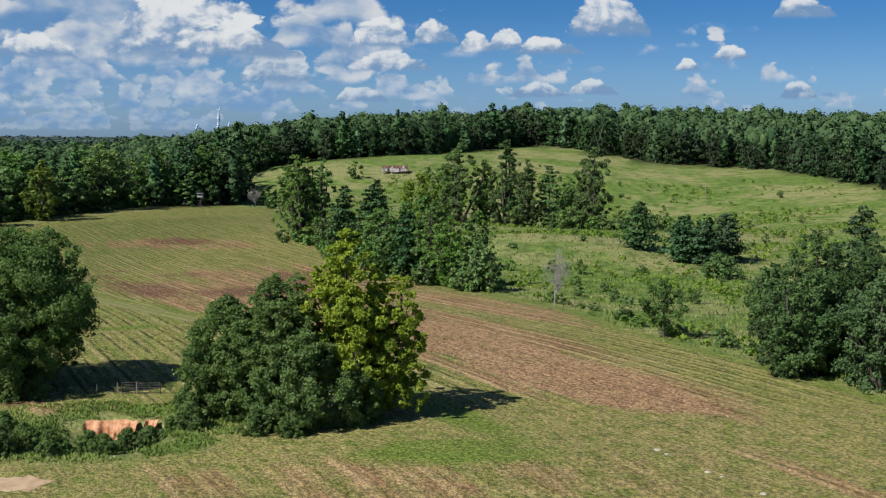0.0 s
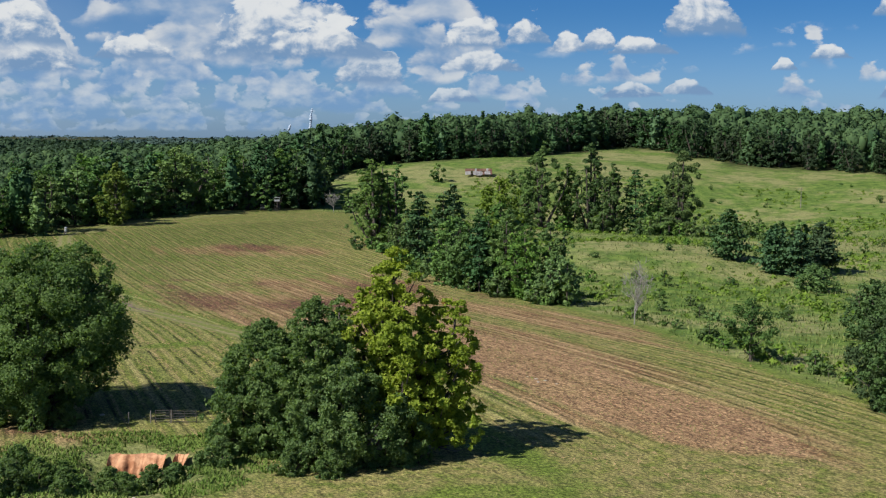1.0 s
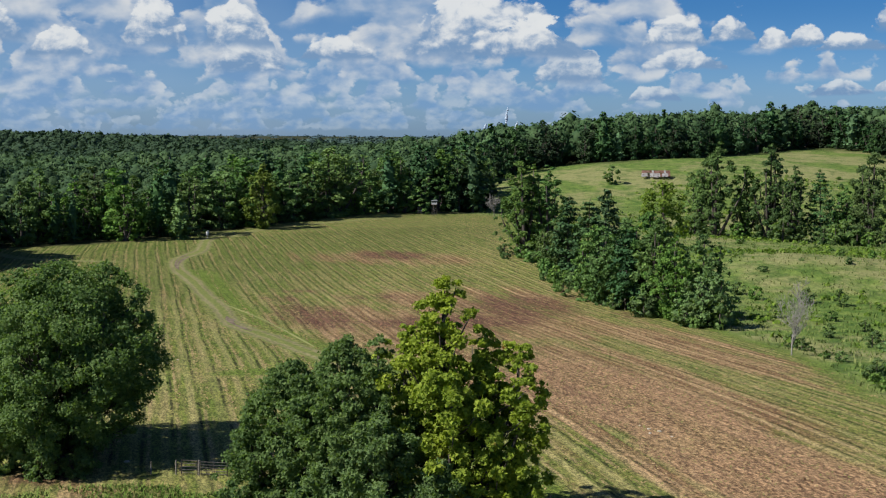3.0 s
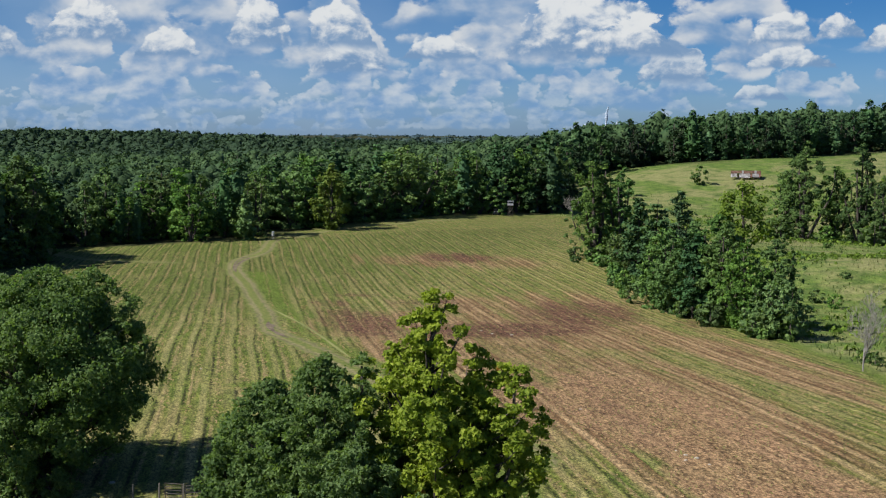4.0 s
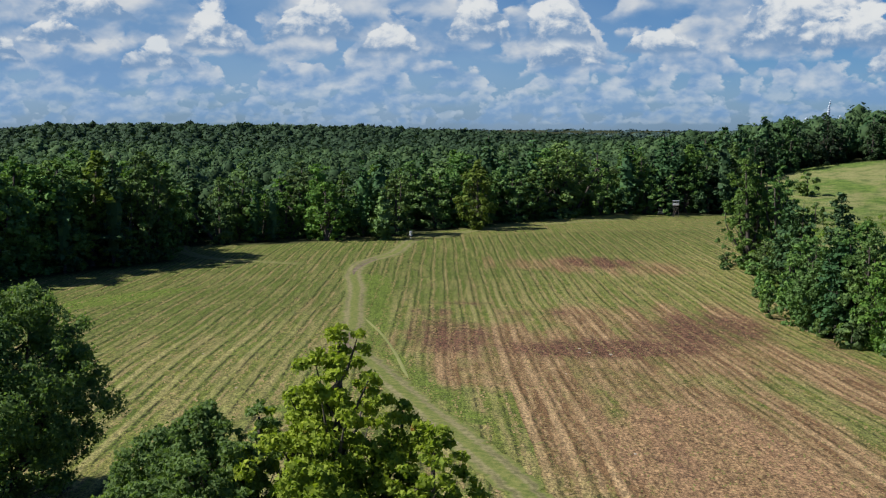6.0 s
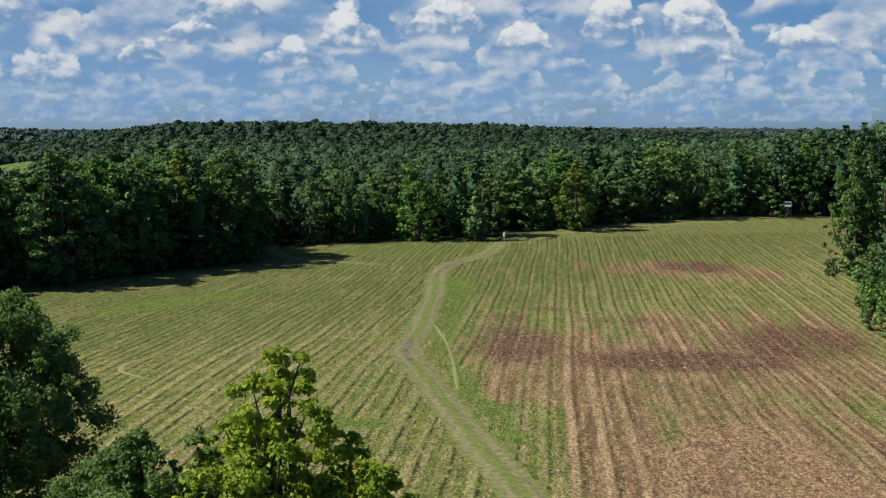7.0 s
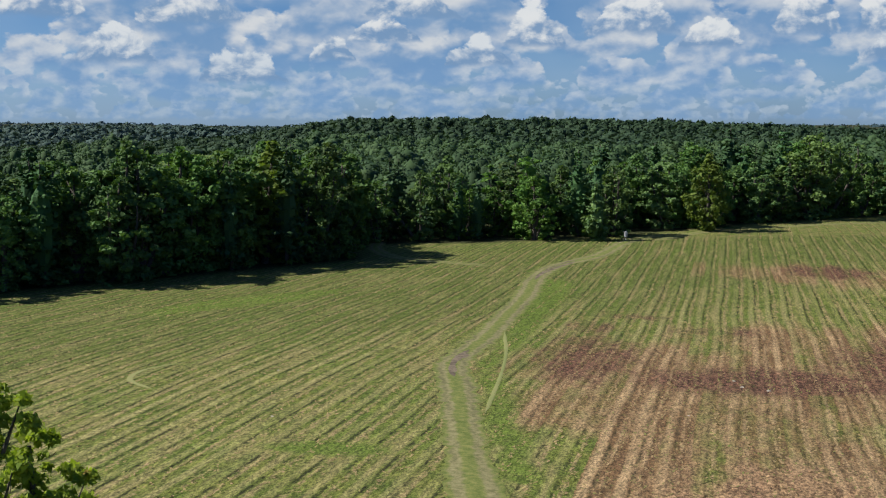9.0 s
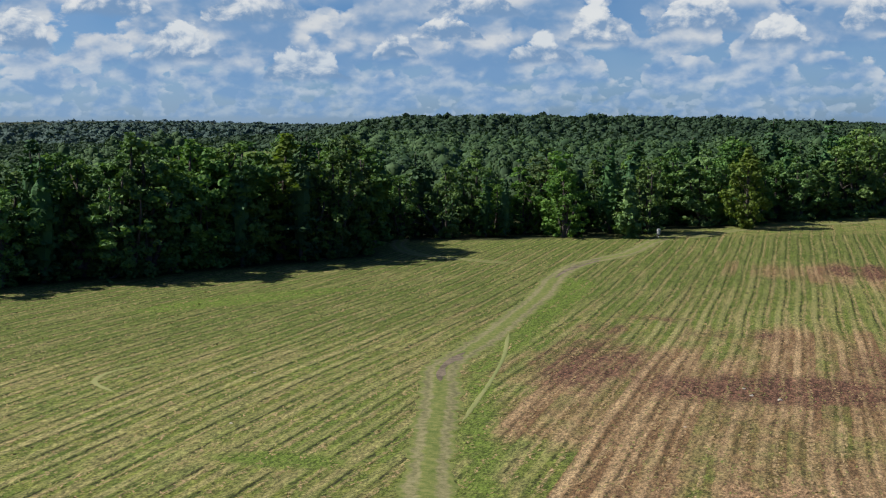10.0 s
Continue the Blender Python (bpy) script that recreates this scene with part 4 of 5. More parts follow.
    for px, py in zip(x, y):
        k = int(rs.choice(5, p=[0.2, 0.2, 0.18, 0.18, 0.24]))
        s = rs.uniform(0.7, 1.2)
        m = pose(px, py, float(ground_at(px, py)) - 0.1, 0, 0, rs.uniform(0, 360))
        if k in first:
            ob = copy_thing(made[k], m)
        else:
            ob = made[k]
            ob.matrix_basis = m
            first.add(k)
        wide = rs.uniform(0.9, 1.3)
        ob.scale = (s * wide, s * wide, s)


edge_woods()


def far_woods(name, x, y, high, wide, lumps, sprays, size, rs, label, leaf, fine=0):
    """Crowns of the woods beyond the first rows, in one mesh: each a few leaf masses round a top."""
    n = len(x)
    z = ground_at(x, y)
    tall = rs.uniform(0, 1, n) > 0.94
    h = high * (rs.uniform(0.78, 1.03, n) + 0.2 * tall)
    h = h if wide < 10 else high * (0.9 + 0.12 * rs.uniform(0, 1, n) + 0.12 * tall)
    h = h * np.where(np.degrees(np.arctan2(13 - x, y - 85)) > 24, 0.84, 1.0)
    r = wide * rs.uniform(0.75, 1.2, n) * np.where(tall, 0.85, 1)
    slim = np.where(rs.uniform(0, 1, n) < 0.25, 1.3, 0.6)
    k = np.arange(lumps)[None]
    turn = k * 2.39996 + rs.uniform(0, 6.28, (n, 1))
    down = (k / max(1, lumps - 1)) ** 0.8 * np.ones((n, 1))
    lr = r[:, None] * rs.uniform(0.42, 0.66, (n, lumps)) * (1.0 if lumps > 1 else 1.7)
    away = r[:, None] * 0.66 * np.sqrt(down) * rs.uniform(0.7, 1.15, (n, lumps))
    c = np.stack([x[:, None] + np.cos(turn) * away, y[:, None] + np.sin(turn) * away,
                  (z + h)[:, None] - lr * 0.8 - down * (r * slim)[:, None] * rs.uniform(0.9, 1.3, (n, lumps))], -1).reshape(-1, 3)
    lr = lr.ravel()
    m = len(c)
    b, t = ico(fine)
    squash = np.array([1, 1, 0.85 if wide < 10 else 0.6 if wide < 30 else 0.3])
    lump = 0.78 * (1 + rs.normal(0, 0.12, (m, len(b))))
    core = c[:, None] + b[None] * (lr[:, None] * lump)[..., None] * squash
    # trailing skirts close the crowns against the ones behind
    core[..., 2] -= np.where(b[None, :, 2] < -0.4, 1.0, 0.0) * (0.3 * np.repeat(h, lumps))[:, None] * rs.uniform(0.5, 1.0, (m, 1))
    core_faces = (t[None] + (np.arange(m) * len(b))[:, None, None]).reshape(-1, 3)
    d = unit(rs.normal(0, 1, (m, sprays, 3)))
    d[..., 2] = np.where(d[..., 2] < -0.35, -d[..., 2], d[..., 2])
    p = (c[:, None] + d * (lr[:, None] * rs.uniform(0.72, 1.12, (m, sprays)))[..., None] * squash).reshape(-1, 3)
    nor = unit(d.reshape(-1, 3) + np.array([0, 0, 0.2]) + rs.normal(0, 0.4, (m * sprays, 3)))
    side = unit(np.cross(nor, rs.normal(0, 1, nor.shape)))
    up = np.cross(nor, side)
    s = (size * rs.uniform(0.6, 1.4, len(p)))[:, None]
    leafy = np.stack([p - up * s * 0.65, p + side * s * 0.6 + up * s * 0.4, p - side * s * 0.6 + up * s * 0.4], 1).reshape(-1, 3)
    verts = np.concatenate([core.reshape(-1, 3), leafy])
    faces = np.concatenate([core_faces, m * len(b) + np.arange(len(leafy)).reshape(-1, 3)])
    me = bpy.data.meshes.new(name)
    me.vertices.add(len(verts))
    me.vertices.foreach_set("co", verts.astype(np.float32).ravel())
    me.loops.add(faces.size)
    me.loops.foreach_set("vertex_index", faces.astype(np.int32).ravel())
    me.polygons.add(len(faces))
    me.polygons.foreach_set("loop_start", np.arange(0, faces.size, 3, dtype=np.int32))
    me.update(calc_edges=True)
    me.materials.append(leaf)
    return tagged(new(name, me), label, "woods", kind="stuff")


def view_wedge(x, y, a0=-14, a1=82):
    a = np.degrees(np.arctan2(-(x - 5), y - 50))
    return (a > a0) & (a < a1)


def woods_keep(lo, hi):
    def keep(x, y):
        d = np.hypot(x - 5, y - 60)
        ok = ~inside(x, y, WOODS_EDGE) & view_wedge(x, y) & (d > lo) & (d <= hi)
        near = inside(x, y, [(-235, 95), (-120, 95), (-120, 445), (-235, 445)])
        ok &= ~(near & (edge_distance(x, y, WOODS_EDGE) < 19))
        ok &= ~(inside(x, y, [(-205, 402), (110, 402), (110, 715), (-205, 715)]) & (edge_distance(x, y, WOODS_EDGE) < 13))
        ok &= blob(x, y, -590, 458, 75, 48, 130) < 0.1
        return ok
    return keep


rs = rs_of(400)
x, y = scatter((-760, 0), (260, 800), 8.4, woods_keep(0, 480), rs)
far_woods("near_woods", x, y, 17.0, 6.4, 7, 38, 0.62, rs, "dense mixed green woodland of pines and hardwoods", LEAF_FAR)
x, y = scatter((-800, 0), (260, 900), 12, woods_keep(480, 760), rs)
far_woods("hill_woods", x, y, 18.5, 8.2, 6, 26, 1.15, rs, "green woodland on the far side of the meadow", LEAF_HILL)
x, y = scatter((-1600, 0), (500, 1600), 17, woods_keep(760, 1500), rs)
far_woods("middle_woods", x, y, 17.5, 13.0, 3, 16, 2.8, rs, "rolling green woodland canopy in the middle distance", LEAF_MIDDLE_HAZED)
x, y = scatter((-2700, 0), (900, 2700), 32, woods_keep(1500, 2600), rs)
far_woods("valley_woods", x, y, 19.0, 20.0, 2, 12, 5.0, rs, "distant woodland canopy down the valley, tinted bluish for haze", LEAF_VALLEY_HAZED)
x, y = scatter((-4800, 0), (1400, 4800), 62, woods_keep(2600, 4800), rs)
far_woods("distant_woods", x, y, 20.0, 42.0, 1, 16, 9.0, rs, "distant woodland along the horizon, tinted blue-green for haze", LEAF_DISTANT_HAZED)


# ---- grass, hay and weeds on the open ground ----
def card_tufts(x, y, high, wide, long, rs, blades=2):
    """Small bent blades at each place, leaning over by about their length."""
    n = len(x)
    z = ground_at(x, y)
    out = []
    for k in range(blades):
        w = rs.uniform(0, 2 * np.pi, n)
        d = np.stack([np.cos(w), np.sin(w), 0 * w], 1)
        lean = np.stack([-np.sin(w), np.cos(w), 0 * w], 1) * (long * rs.uniform(0.5, 1.3, n))[:, None]
        h = (high * rs.uniform(0.4, 1.4, n))[:, None]
        r = (wide * rs.uniform(0.5, 1.3, n))[:, None]
        base = np.stack([x, y, z - 0.01], 1) + np.stack([rs.normal(0, wide * 0.5, n), rs.normal(0, wide * 0.5, n), 0 * x], 1)
        tip = base + lean + np.array([0, 0, 1.0]) * h
        out.append(np.stack([base - d * r * 0.5, base + d * r * 0.5, tip + d * r * 0.25, tip - d * r * 0.32], 1))
    return np.concatenate(out)


def grass_material(name, colours, lean=0.5):
    mat, g = material(name)
    geo = g.node("ShaderNodeNewGeometry")
    island = geo.outputs["Random Per Island"]
    patch = g.step(g.noise(geo.outputs["Position"], 0.09, 3.0), 0.35, 0.65)
    a = g.mix(island, colours[0], colours[1])
    b = g.mix(island, colours[1], colours[2])
    finish(g, g.mix(patch, a, b), 0.9, spec=0.15)
    return mat


HAY = grass_material("cut_hay", ((0.16, 0.13, 0.048), (0.27, 0.195, 0.09), (0.38, 0.26, 0.14)))
STUBBLE = grass_material("grass_stubble", ((0.08, 0.12, 0.022), (0.17, 0.18, 0.05), (0.28, 0.225, 0.095)))
WEEDS = grass_material("tall_weeds", ((0.06, 0.11, 0.022), (0.13, 0.18, 0.04), (0.22, 0.22, 0.09)))
rs = rs_of(500)

# hay lying in rows along the swaths
turns = np.arange(round(0.42 * 1000 / SWATH), round(0.92 * 1000 / SWATH)) * SWATH / 1000
runs = np.arange(700, 1160, 0.33)
tt, rr = np.meshgrid(turns, runs)
tt, rr = tt.ravel() + rs.normal(0, 0.00022, tt.size) + 0.66 * SWATH / 1000, rr.ravel() + rs.uniform(-0.2, 0.2, rr.size)
x, y = FAN[0] + np.sin(tt) * rr, FAN[1] - np.cos(tt) * rr
open_field = [(10, 142), (-14, 196), (-50, 240), (-95, 318), (-128, 388), (-158, 350), (-168, 235), (-164, 150), (-110, 148), (-58, 140), (-30, 125), (2, 108)]
ok = inside(x, y, open_field) & (rs.uniform(0, 1, x.size) < 0.62) & (edge_distance(x, y, TRACK, closed=False) > 1.7)
x, y = x[ok], y[ok]
tagged(new("hay_rows", quads_mesh("hay_rows", card_tufts(x, y, 0.07, 0.17, 0.26, rs), HAY)), "dry cut hay lying in rows on the mown field", "hay", kind="stuff")

x, y = rs.uniform(-170, 30, 90000), rs.uniform(88, 390, 90000)
ok = inside(x, y, FIELD_EDGE) & inside(x, y, WOODS_EDGE) & (edge_distance(x, y, TRACK, closed=False) > 1.6) & (rs.uniform(0, 1, x.size) < np.clip(140 / np.hypot(x - 8, y - 70), 0.25, 1))
x, y = x[ok], y[ok]
tagged(new("stubble", quads_mesh("stubble", card_tufts(x, y, 0.07, 0.13, 0.24, rs, 1), STUBBLE)), "short green and tan grass stubble on the field", "grass", kind="stuff")

x, y = rs.uniform(-150, 90, 110000), rs.uniform(90, 480, 110000)
ok = ~inside(x, y, FIELD_EDGE) & inside(x, y, WOODS_EDGE) & ((y > 120) | (x > 12)) | (blob(x, y, -50, 108, 12, 8, 14) > 0.2) & (edge_distance(x, y, [(-52, 110.6), (-44.5, 112.4)], closed=False) > 1.8)
ok &= (rs.uniform(0, 1, x.size) < 1.0) & (rs.uniform(0, 1, x.size) < np.clip(1.15 - y / 420, 0.1, 0.8))
x, y = x[ok], y[ok]
tagged(new("meadow_weeds", quads_mesh("meadow_weeds", card_tufts(x, y, 0.4, 0.14, 0.24, rs, 2), WEEDS)), "tall rough green and straw-coloured weeds of the meadow", "weeds", kind="stuff")

# long rank grass round the gully
x, y = rs.uniform(-64, -36, 16000), rs.uniform(96, 121, 16000)
along, across = (x + 48.5) * 0.97 + (y - 108.5) * 0.24, -(x + 48.5) * 0.24 + (y - 108.5) * 0.97
bank = (np.abs(along) < 4.0) & (across > 0.2) & (across < 3.6)
ok = (blob(x, y, -50, 108, 13, 10, 14) > 0.15 * rs.uniform(0, 1, x.size) + 0.05) & ~bank & (np.sin(x * 0.9 + np.sin(y)) + np.sin(y * 1.1) > -0.9)
x, y = x[ok], y[ok]
RANK = grass_material("rank_green_grass", ((0.07, 0.13, 0.022), (0.13, 0.2, 0.035), (0.2, 0.24, 0.07)))
tagged(new("gully_grass", quads_mesh("gully_grass", card_tufts(x, y, 0.22, 0.09, 0.2, rs, 2), RANK)), "long rank green grass round the eroded gully", "grass", kind="stuff")

# knee-high leafy clumps among the weeds
x, y = rs.uniform(-110, 60, 9000), rs.uniform(120, 540, 9000)
thick = np.sin(x * 0.11 + 2 * np.sin(y * 0.05)) + np.sin(y * 0.083 + 1.3 * np.sin(x * 0.07)) + rs.normal(0, 0.7, x.size)
ok = ~inside(x, y, FIELD_EDGE) & inside(x, y, WOODS_EDGE) & (thick > 0.35) & (edge_distance(x, y, FIELD_EDGE) > 1.5)
x, y = x[ok], y[ok]
n, k = len(x), 16
d = unit(rs.normal(0, 1, (n, k, 3))) * np.array([1, 1, 0.9])
d[..., 2] = np.abs(d[..., 2])
s_ = rs.uniform(0.35, 1.0, n)
p = np.stack([x, y, ground_at(x, y)], 1)[:, None] + d * (s_[:, None] * rs.uniform(0.5, 1.05, (n, k)))[..., None]
sizes = np.repeat(s_, k)
side_ = unit(np.cross(d.reshape(-1, 3), rs.normal(0, 1, (n * k, 3))))
up_ = unit(np.cross(side_, d.reshape(-1, 3)) + np.array([0, 0, 0.3]))
p = p.reshape(-1, 3)
half = (sizes * rs.uniform(0.25, 0.5, n * k))[:, None]
BRUSH = leaf_material("meadow_brush_leaves", (0.045, 0.085, 0.02), (0.13, 0.18, 0.045), 0.6, 0.2)
tagged(new("meadow_brush", quads_mesh("meadow_brush", np.stack([p - side_ * half, p + side_ * half, p + up_ * half * 1.5], 1), BRUSH)), "knee-high green leafy clumps scattered through the meadow", "brush", kind="stuff")

# ---- tracks across the field ----
CLAY = plain_material("orange_clay", (0.24, 0.09, 0.038), (0.56, 0.31, 0.17), 1.1, 0.9, distance=0.08)
STONE = plain_material("pale_stone", (0.27, 0.24, 0.19), (0.42, 0.38, 0.31), 2.0)
STEEL = plain_material("weathered_steel", (0.05, 0.045, 0.04), (0.12, 0.1, 0.085), 5.0, 0.55, 0.5)
ZINC = plain_material("dull_galvanised_steel", (0.3, 0.31, 0.32), (0.45, 0.46, 0.47), 3.0, 0.5, 0.5)
BLACK = plain_material("black_rubber", (0.012, 0.012, 0.012), (0.03, 0.03, 0.03), 6.0)
TIMBER = plain_material("grey_weathered_timber", (0.12, 0.1, 0.085), (0.26, 0.23, 0.2), 4.0)
PALE_PANEL = plain_material("pale_grey_painted_panel", (0.27, 0.28, 0.29), (0.38, 0.39, 0.4), 2.0, 0.6)
TIN = plain_material("pale_roofing_sheet", (0.34, 0.32, 0.31), (0.52, 0.5, 0.49), 0.9, 0.6, 0.0)
RUST = plain_material("rusted_roofing_sheet", (0.16, 0.06, 0.035), (0.32, 0.2, 0.16), 0.9, 0.8, 0.1)
PAINT = plain_material("dark_vehicle_paint", (0.02, 0.022, 0.026), (0.04, 0.042, 0.046), 2.0, 0.35)
GLASS_DARK = plain_material("dark_window_glass", (0.015, 0.018, 0.02), (0.03, 0.033, 0.036), 2.0, 0.1)
STEAM = plain_material("white_steam", (0.36, 0.43, 0.52), (0.44, 0.51, 0.6), 0.05, 1.0)


def smooth_line(points, step=1.0):
    """Points along a Catmull-Rom curve."""
    p = [np.array(q, float) for q in points]
    p = [2 * p[0] - p[1]] + p + [2 * p[-1] - p[-2]]
    out = []
    for a, b, c, d in zip(p, p[1:], p[2:], p[3:]):
        n = max(2, int(np.linalg.norm(c - b) / step))
        for k in range(n):
            t = k / n
            out.append(0.5 * (2 * b + (c - a) * t + (2 * a - 5 * b + 4 * c - d) * t * t + (3 * b - a - 3 * c + d) * t**3))
    return np.array(out + [p[-2]])


def track_material():
    mat, g = material("worn_track")
    a = g.node("ShaderNodeAttribute", attribute_name="across").outputs["Fac"]
    pos = g.node("ShaderNodeNewGeometry").outputs["Position"]
    mid, fine = g.noise(pos, 0.5, 4.0, 0.6), g.noise(pos, 1.6, 5.0, 0.75)
    off = g.m("ADD", g.m("ABSOLUTE", a), g.m("MULTIPLY", g.m("SUBTRACT", g.noise(pos, 1.0, 3.0), 0.5), 0.5))
    rut = g.m("MULTIPLY", g.step(g.m("ABSOLUTE", g.m("SUBTRACT", off, 0.55)), 0.34, 0.1), g.step(mid, 0.2, 0.42))
    damp = g.m("MULTIPLY", g.step(g.m("ABSOLUTE", g.m("SUBTRACT", off, 0.62)), 0.16, 0.04), g.step(g.noise(pos, 0.09, 2.0), 0.4, 0.6))
    grass = g.mix(g.step(fine, 0.3, 0.7), (0.075, 0.105, 0.022), (0.19, 0.19, 0.06))
    soil = g.mix(g.step(fine, 0.3, 0.7), (0.12, 0.105, 0.052), (0.28, 0.24, 0.13))
    soil = g.mix(g.m("MULTIPLY", damp, 0.5), soil, (0.06, 0.046, 0.032))
    finish(g, g.mix(g.m("MULTIPLY", rut, 0.7), grass, soil), 0.95, fine, 0.9, 0.12, spec=0.1)
    return mat


def strip(name, line, wide, mat, label, lift=0.05, cells=8):
    """A worn strip lying on the ground along a line, with a ragged rim."""
    ahead = np.gradient(line, axis=0)
    side = unit(np.stack([-ahead[:, 1], ahead[:, 0]], 1))
    rs = rs_of(len(line))
    a = np.linspace(-1, 1, cells + 1)
    ends = np.minimum(1, np.minimum(np.arange(len(line)), np.arange(len(line))[::-1]) / 4 + 0.1)
    width = wide * 0.5 * ends * (1 + rs.normal(0, 0.13, len(line)))
    px = line[:, None, 0] + side[:, None, 0] * a * width[:, None]
    py = line[:, None, 1] + side[:, None, 1] * a * width[:, None]
    rim = 1 - np.abs(a) ** 6
    pz = ground_at(px, py) + lift * (0.25 + 0.75 * rim) - 0.03 * (np.abs(np.abs(a) - 0.58) < 0.2)
    n, m = px.shape
    idx = np.arange(n * m).reshape(n, m)
    faces = np.stack([idx[:-1, :-1], idx[1:, :-1], idx[1:, 1:], idx[:-1, 1:]], -1).reshape(-1, 4)[:, ::-1]
    ob = mesh_object(name, np.stack([px, py, pz], -1).reshape(-1, 3), faces.tolist(), mat, smooth=True)
    ob.data.attributes.new("across", "FLOAT", "POINT").data.foreach_set("value", np.tile(a, n).astype(np.float32))
    return tagged(ob, label, "track", kind="structure")


TRACK_EARTH = track_material()
PALE_GRASS = grass_material("flattened_pale_grass", ((0.14, 0.165, 0.05), (0.19, 0.205, 0.07), (0.24, 0.23, 0.09)))
strip("farm_track", smooth_line(TRACK, 0.8), 3.6, TRACK_EARTH, "worn grassy wheel track winding across the hayfield", 0.06)
strip("side_track", smooth_line([(-152, 252), (-170, 247), (-184, 252), (-196, 262)], 0.8), 3.0, TRACK_EARTH, "worn earth track leaving the field into the woods", 0.06)
strip("field_rim_track", smooth_line([(-158, 300), (-160, 320), (-152, 345), (-145, 365)], 1.0), 3.2, TRACK_EARTH, "faint worn track along the rim of the woods", 0.06)
MUD = plain_material("dark_wet_mud", (0.06, 0.044, 0.028), (0.2, 0.155, 0.1), 0.9, 0.97, distance=0.15)
for shift in (-0.85, 0.75):
    strip("mud_rut", smooth_line([(-84.5 + shift, 184.8 - shift), (-88 + shift, 187.4 - shift), (-91 + shift, 190.6 - shift), (-94 + shift, 195 - shift)], 0.4), 1.15, MUD, "dark wet mud churned up in the track's bend", 0.09, 4)
    strip("mud_rut", smooth_line([(-136.5 + shift, 246.4 - shift), (-141 + shift, 252.8 - shift), (-145 + shift, 259.6 - shift), (-148.4 + shift, 268 - shift)], 0.5), 0.8, MUD, "dark damp rut where the track bends to the woods", 0.09, 4)
for shift in (0.0, 1.7):
    strip("tyre_mark", smooth_line([(-71.5 + shift, 177 - shift), (-77.5 + shift, 183.6 - shift), (-85 + shift, 191.6 - shift), (-93 + shift, 199.6 - shift), (-102.6 + shift, 208.3 - shift)], 0.8), 0.3, PALE_GRASS, "pale tyre mark pressed into green grass", 0.05, 2)
strip("tyre_mark", smooth_line([(-95, 158), (-100.5, 158.5), (-104, 162), (-105, 167)], 0.6), 0.5, PALE_GRASS, "pale curved tyre mark where a vehicle turned", 0.05, 2)


# ---- gully with its clay bank ----
def bank_frame(u, v):
    """Plan place for metres along and across the gully."""
    return -48.5 + 0.97 * u - 0.24 * v, 108.5 + 0.24 * u + 0.97 * v


def clay_bank(u0, u1, drop, seed):
    rs = rs_of(seed)
    us, ss = np.linspace(u0, u1, 40), np.linspace(0, 1, 14)
    verts = []
    for u in us:
        for q in ss:
            n = noise.fractal(Vector((u * 1.1, q * 2.0, seed)), 0.9, 2.1, 6)
            flute = noise.fractal(Vector((u * 3.4, q * 0.5, seed + 4.0)), 0.8, 2.2, 4)
            x, y = bank_frame(u, 1.75 + 1.3 * q**1.8 + 0.25 * n + 0.4 * flute * (1 - 0.5 * q))
            rx, ry = bank_frame(u, 4.6)
            rim = float(ground_at(rx, ry))
            taper = min(1.0, (u - u0) / 0.35 + 0.3, (u1 - u) / 0.5 + 0.2) * (0.82 + 0.18 * math.sin(2.3 * u + seed))
            verts.append((x, y, rim - drop * taper * (1 - q) - 0.05 + 0.1 * n * q))
    m = len(ss)
    faces = [(i * m + k, (i + 1) * m + k, (i + 1) * m + k + 1, i * m + k + 1) for i in range(len(us) - 1) for k in range(m - 1)]
    return tagged(mesh_object("clay_bank", verts, faces, CLAY, smooth=True), "eroded bank of bare orange clay under turf", "bank", kind="structure")


clay_bank(-2.9, 1.8, 2.0, 3)
clay_bank(2.5, 3.6, 1.2, 8)
strip("bare_earth", smooth_line([(-54, 90.6), (-51, 91.4), (-48.6, 92.2), (-46.6, 93.2)], 0.4), 3.6, plain_material("pale_bare_earth", (0.26, 0.18, 0.1), (0.42, 0.31, 0.19), 0.8), "patch of pale bare sandy earth", 0.08)


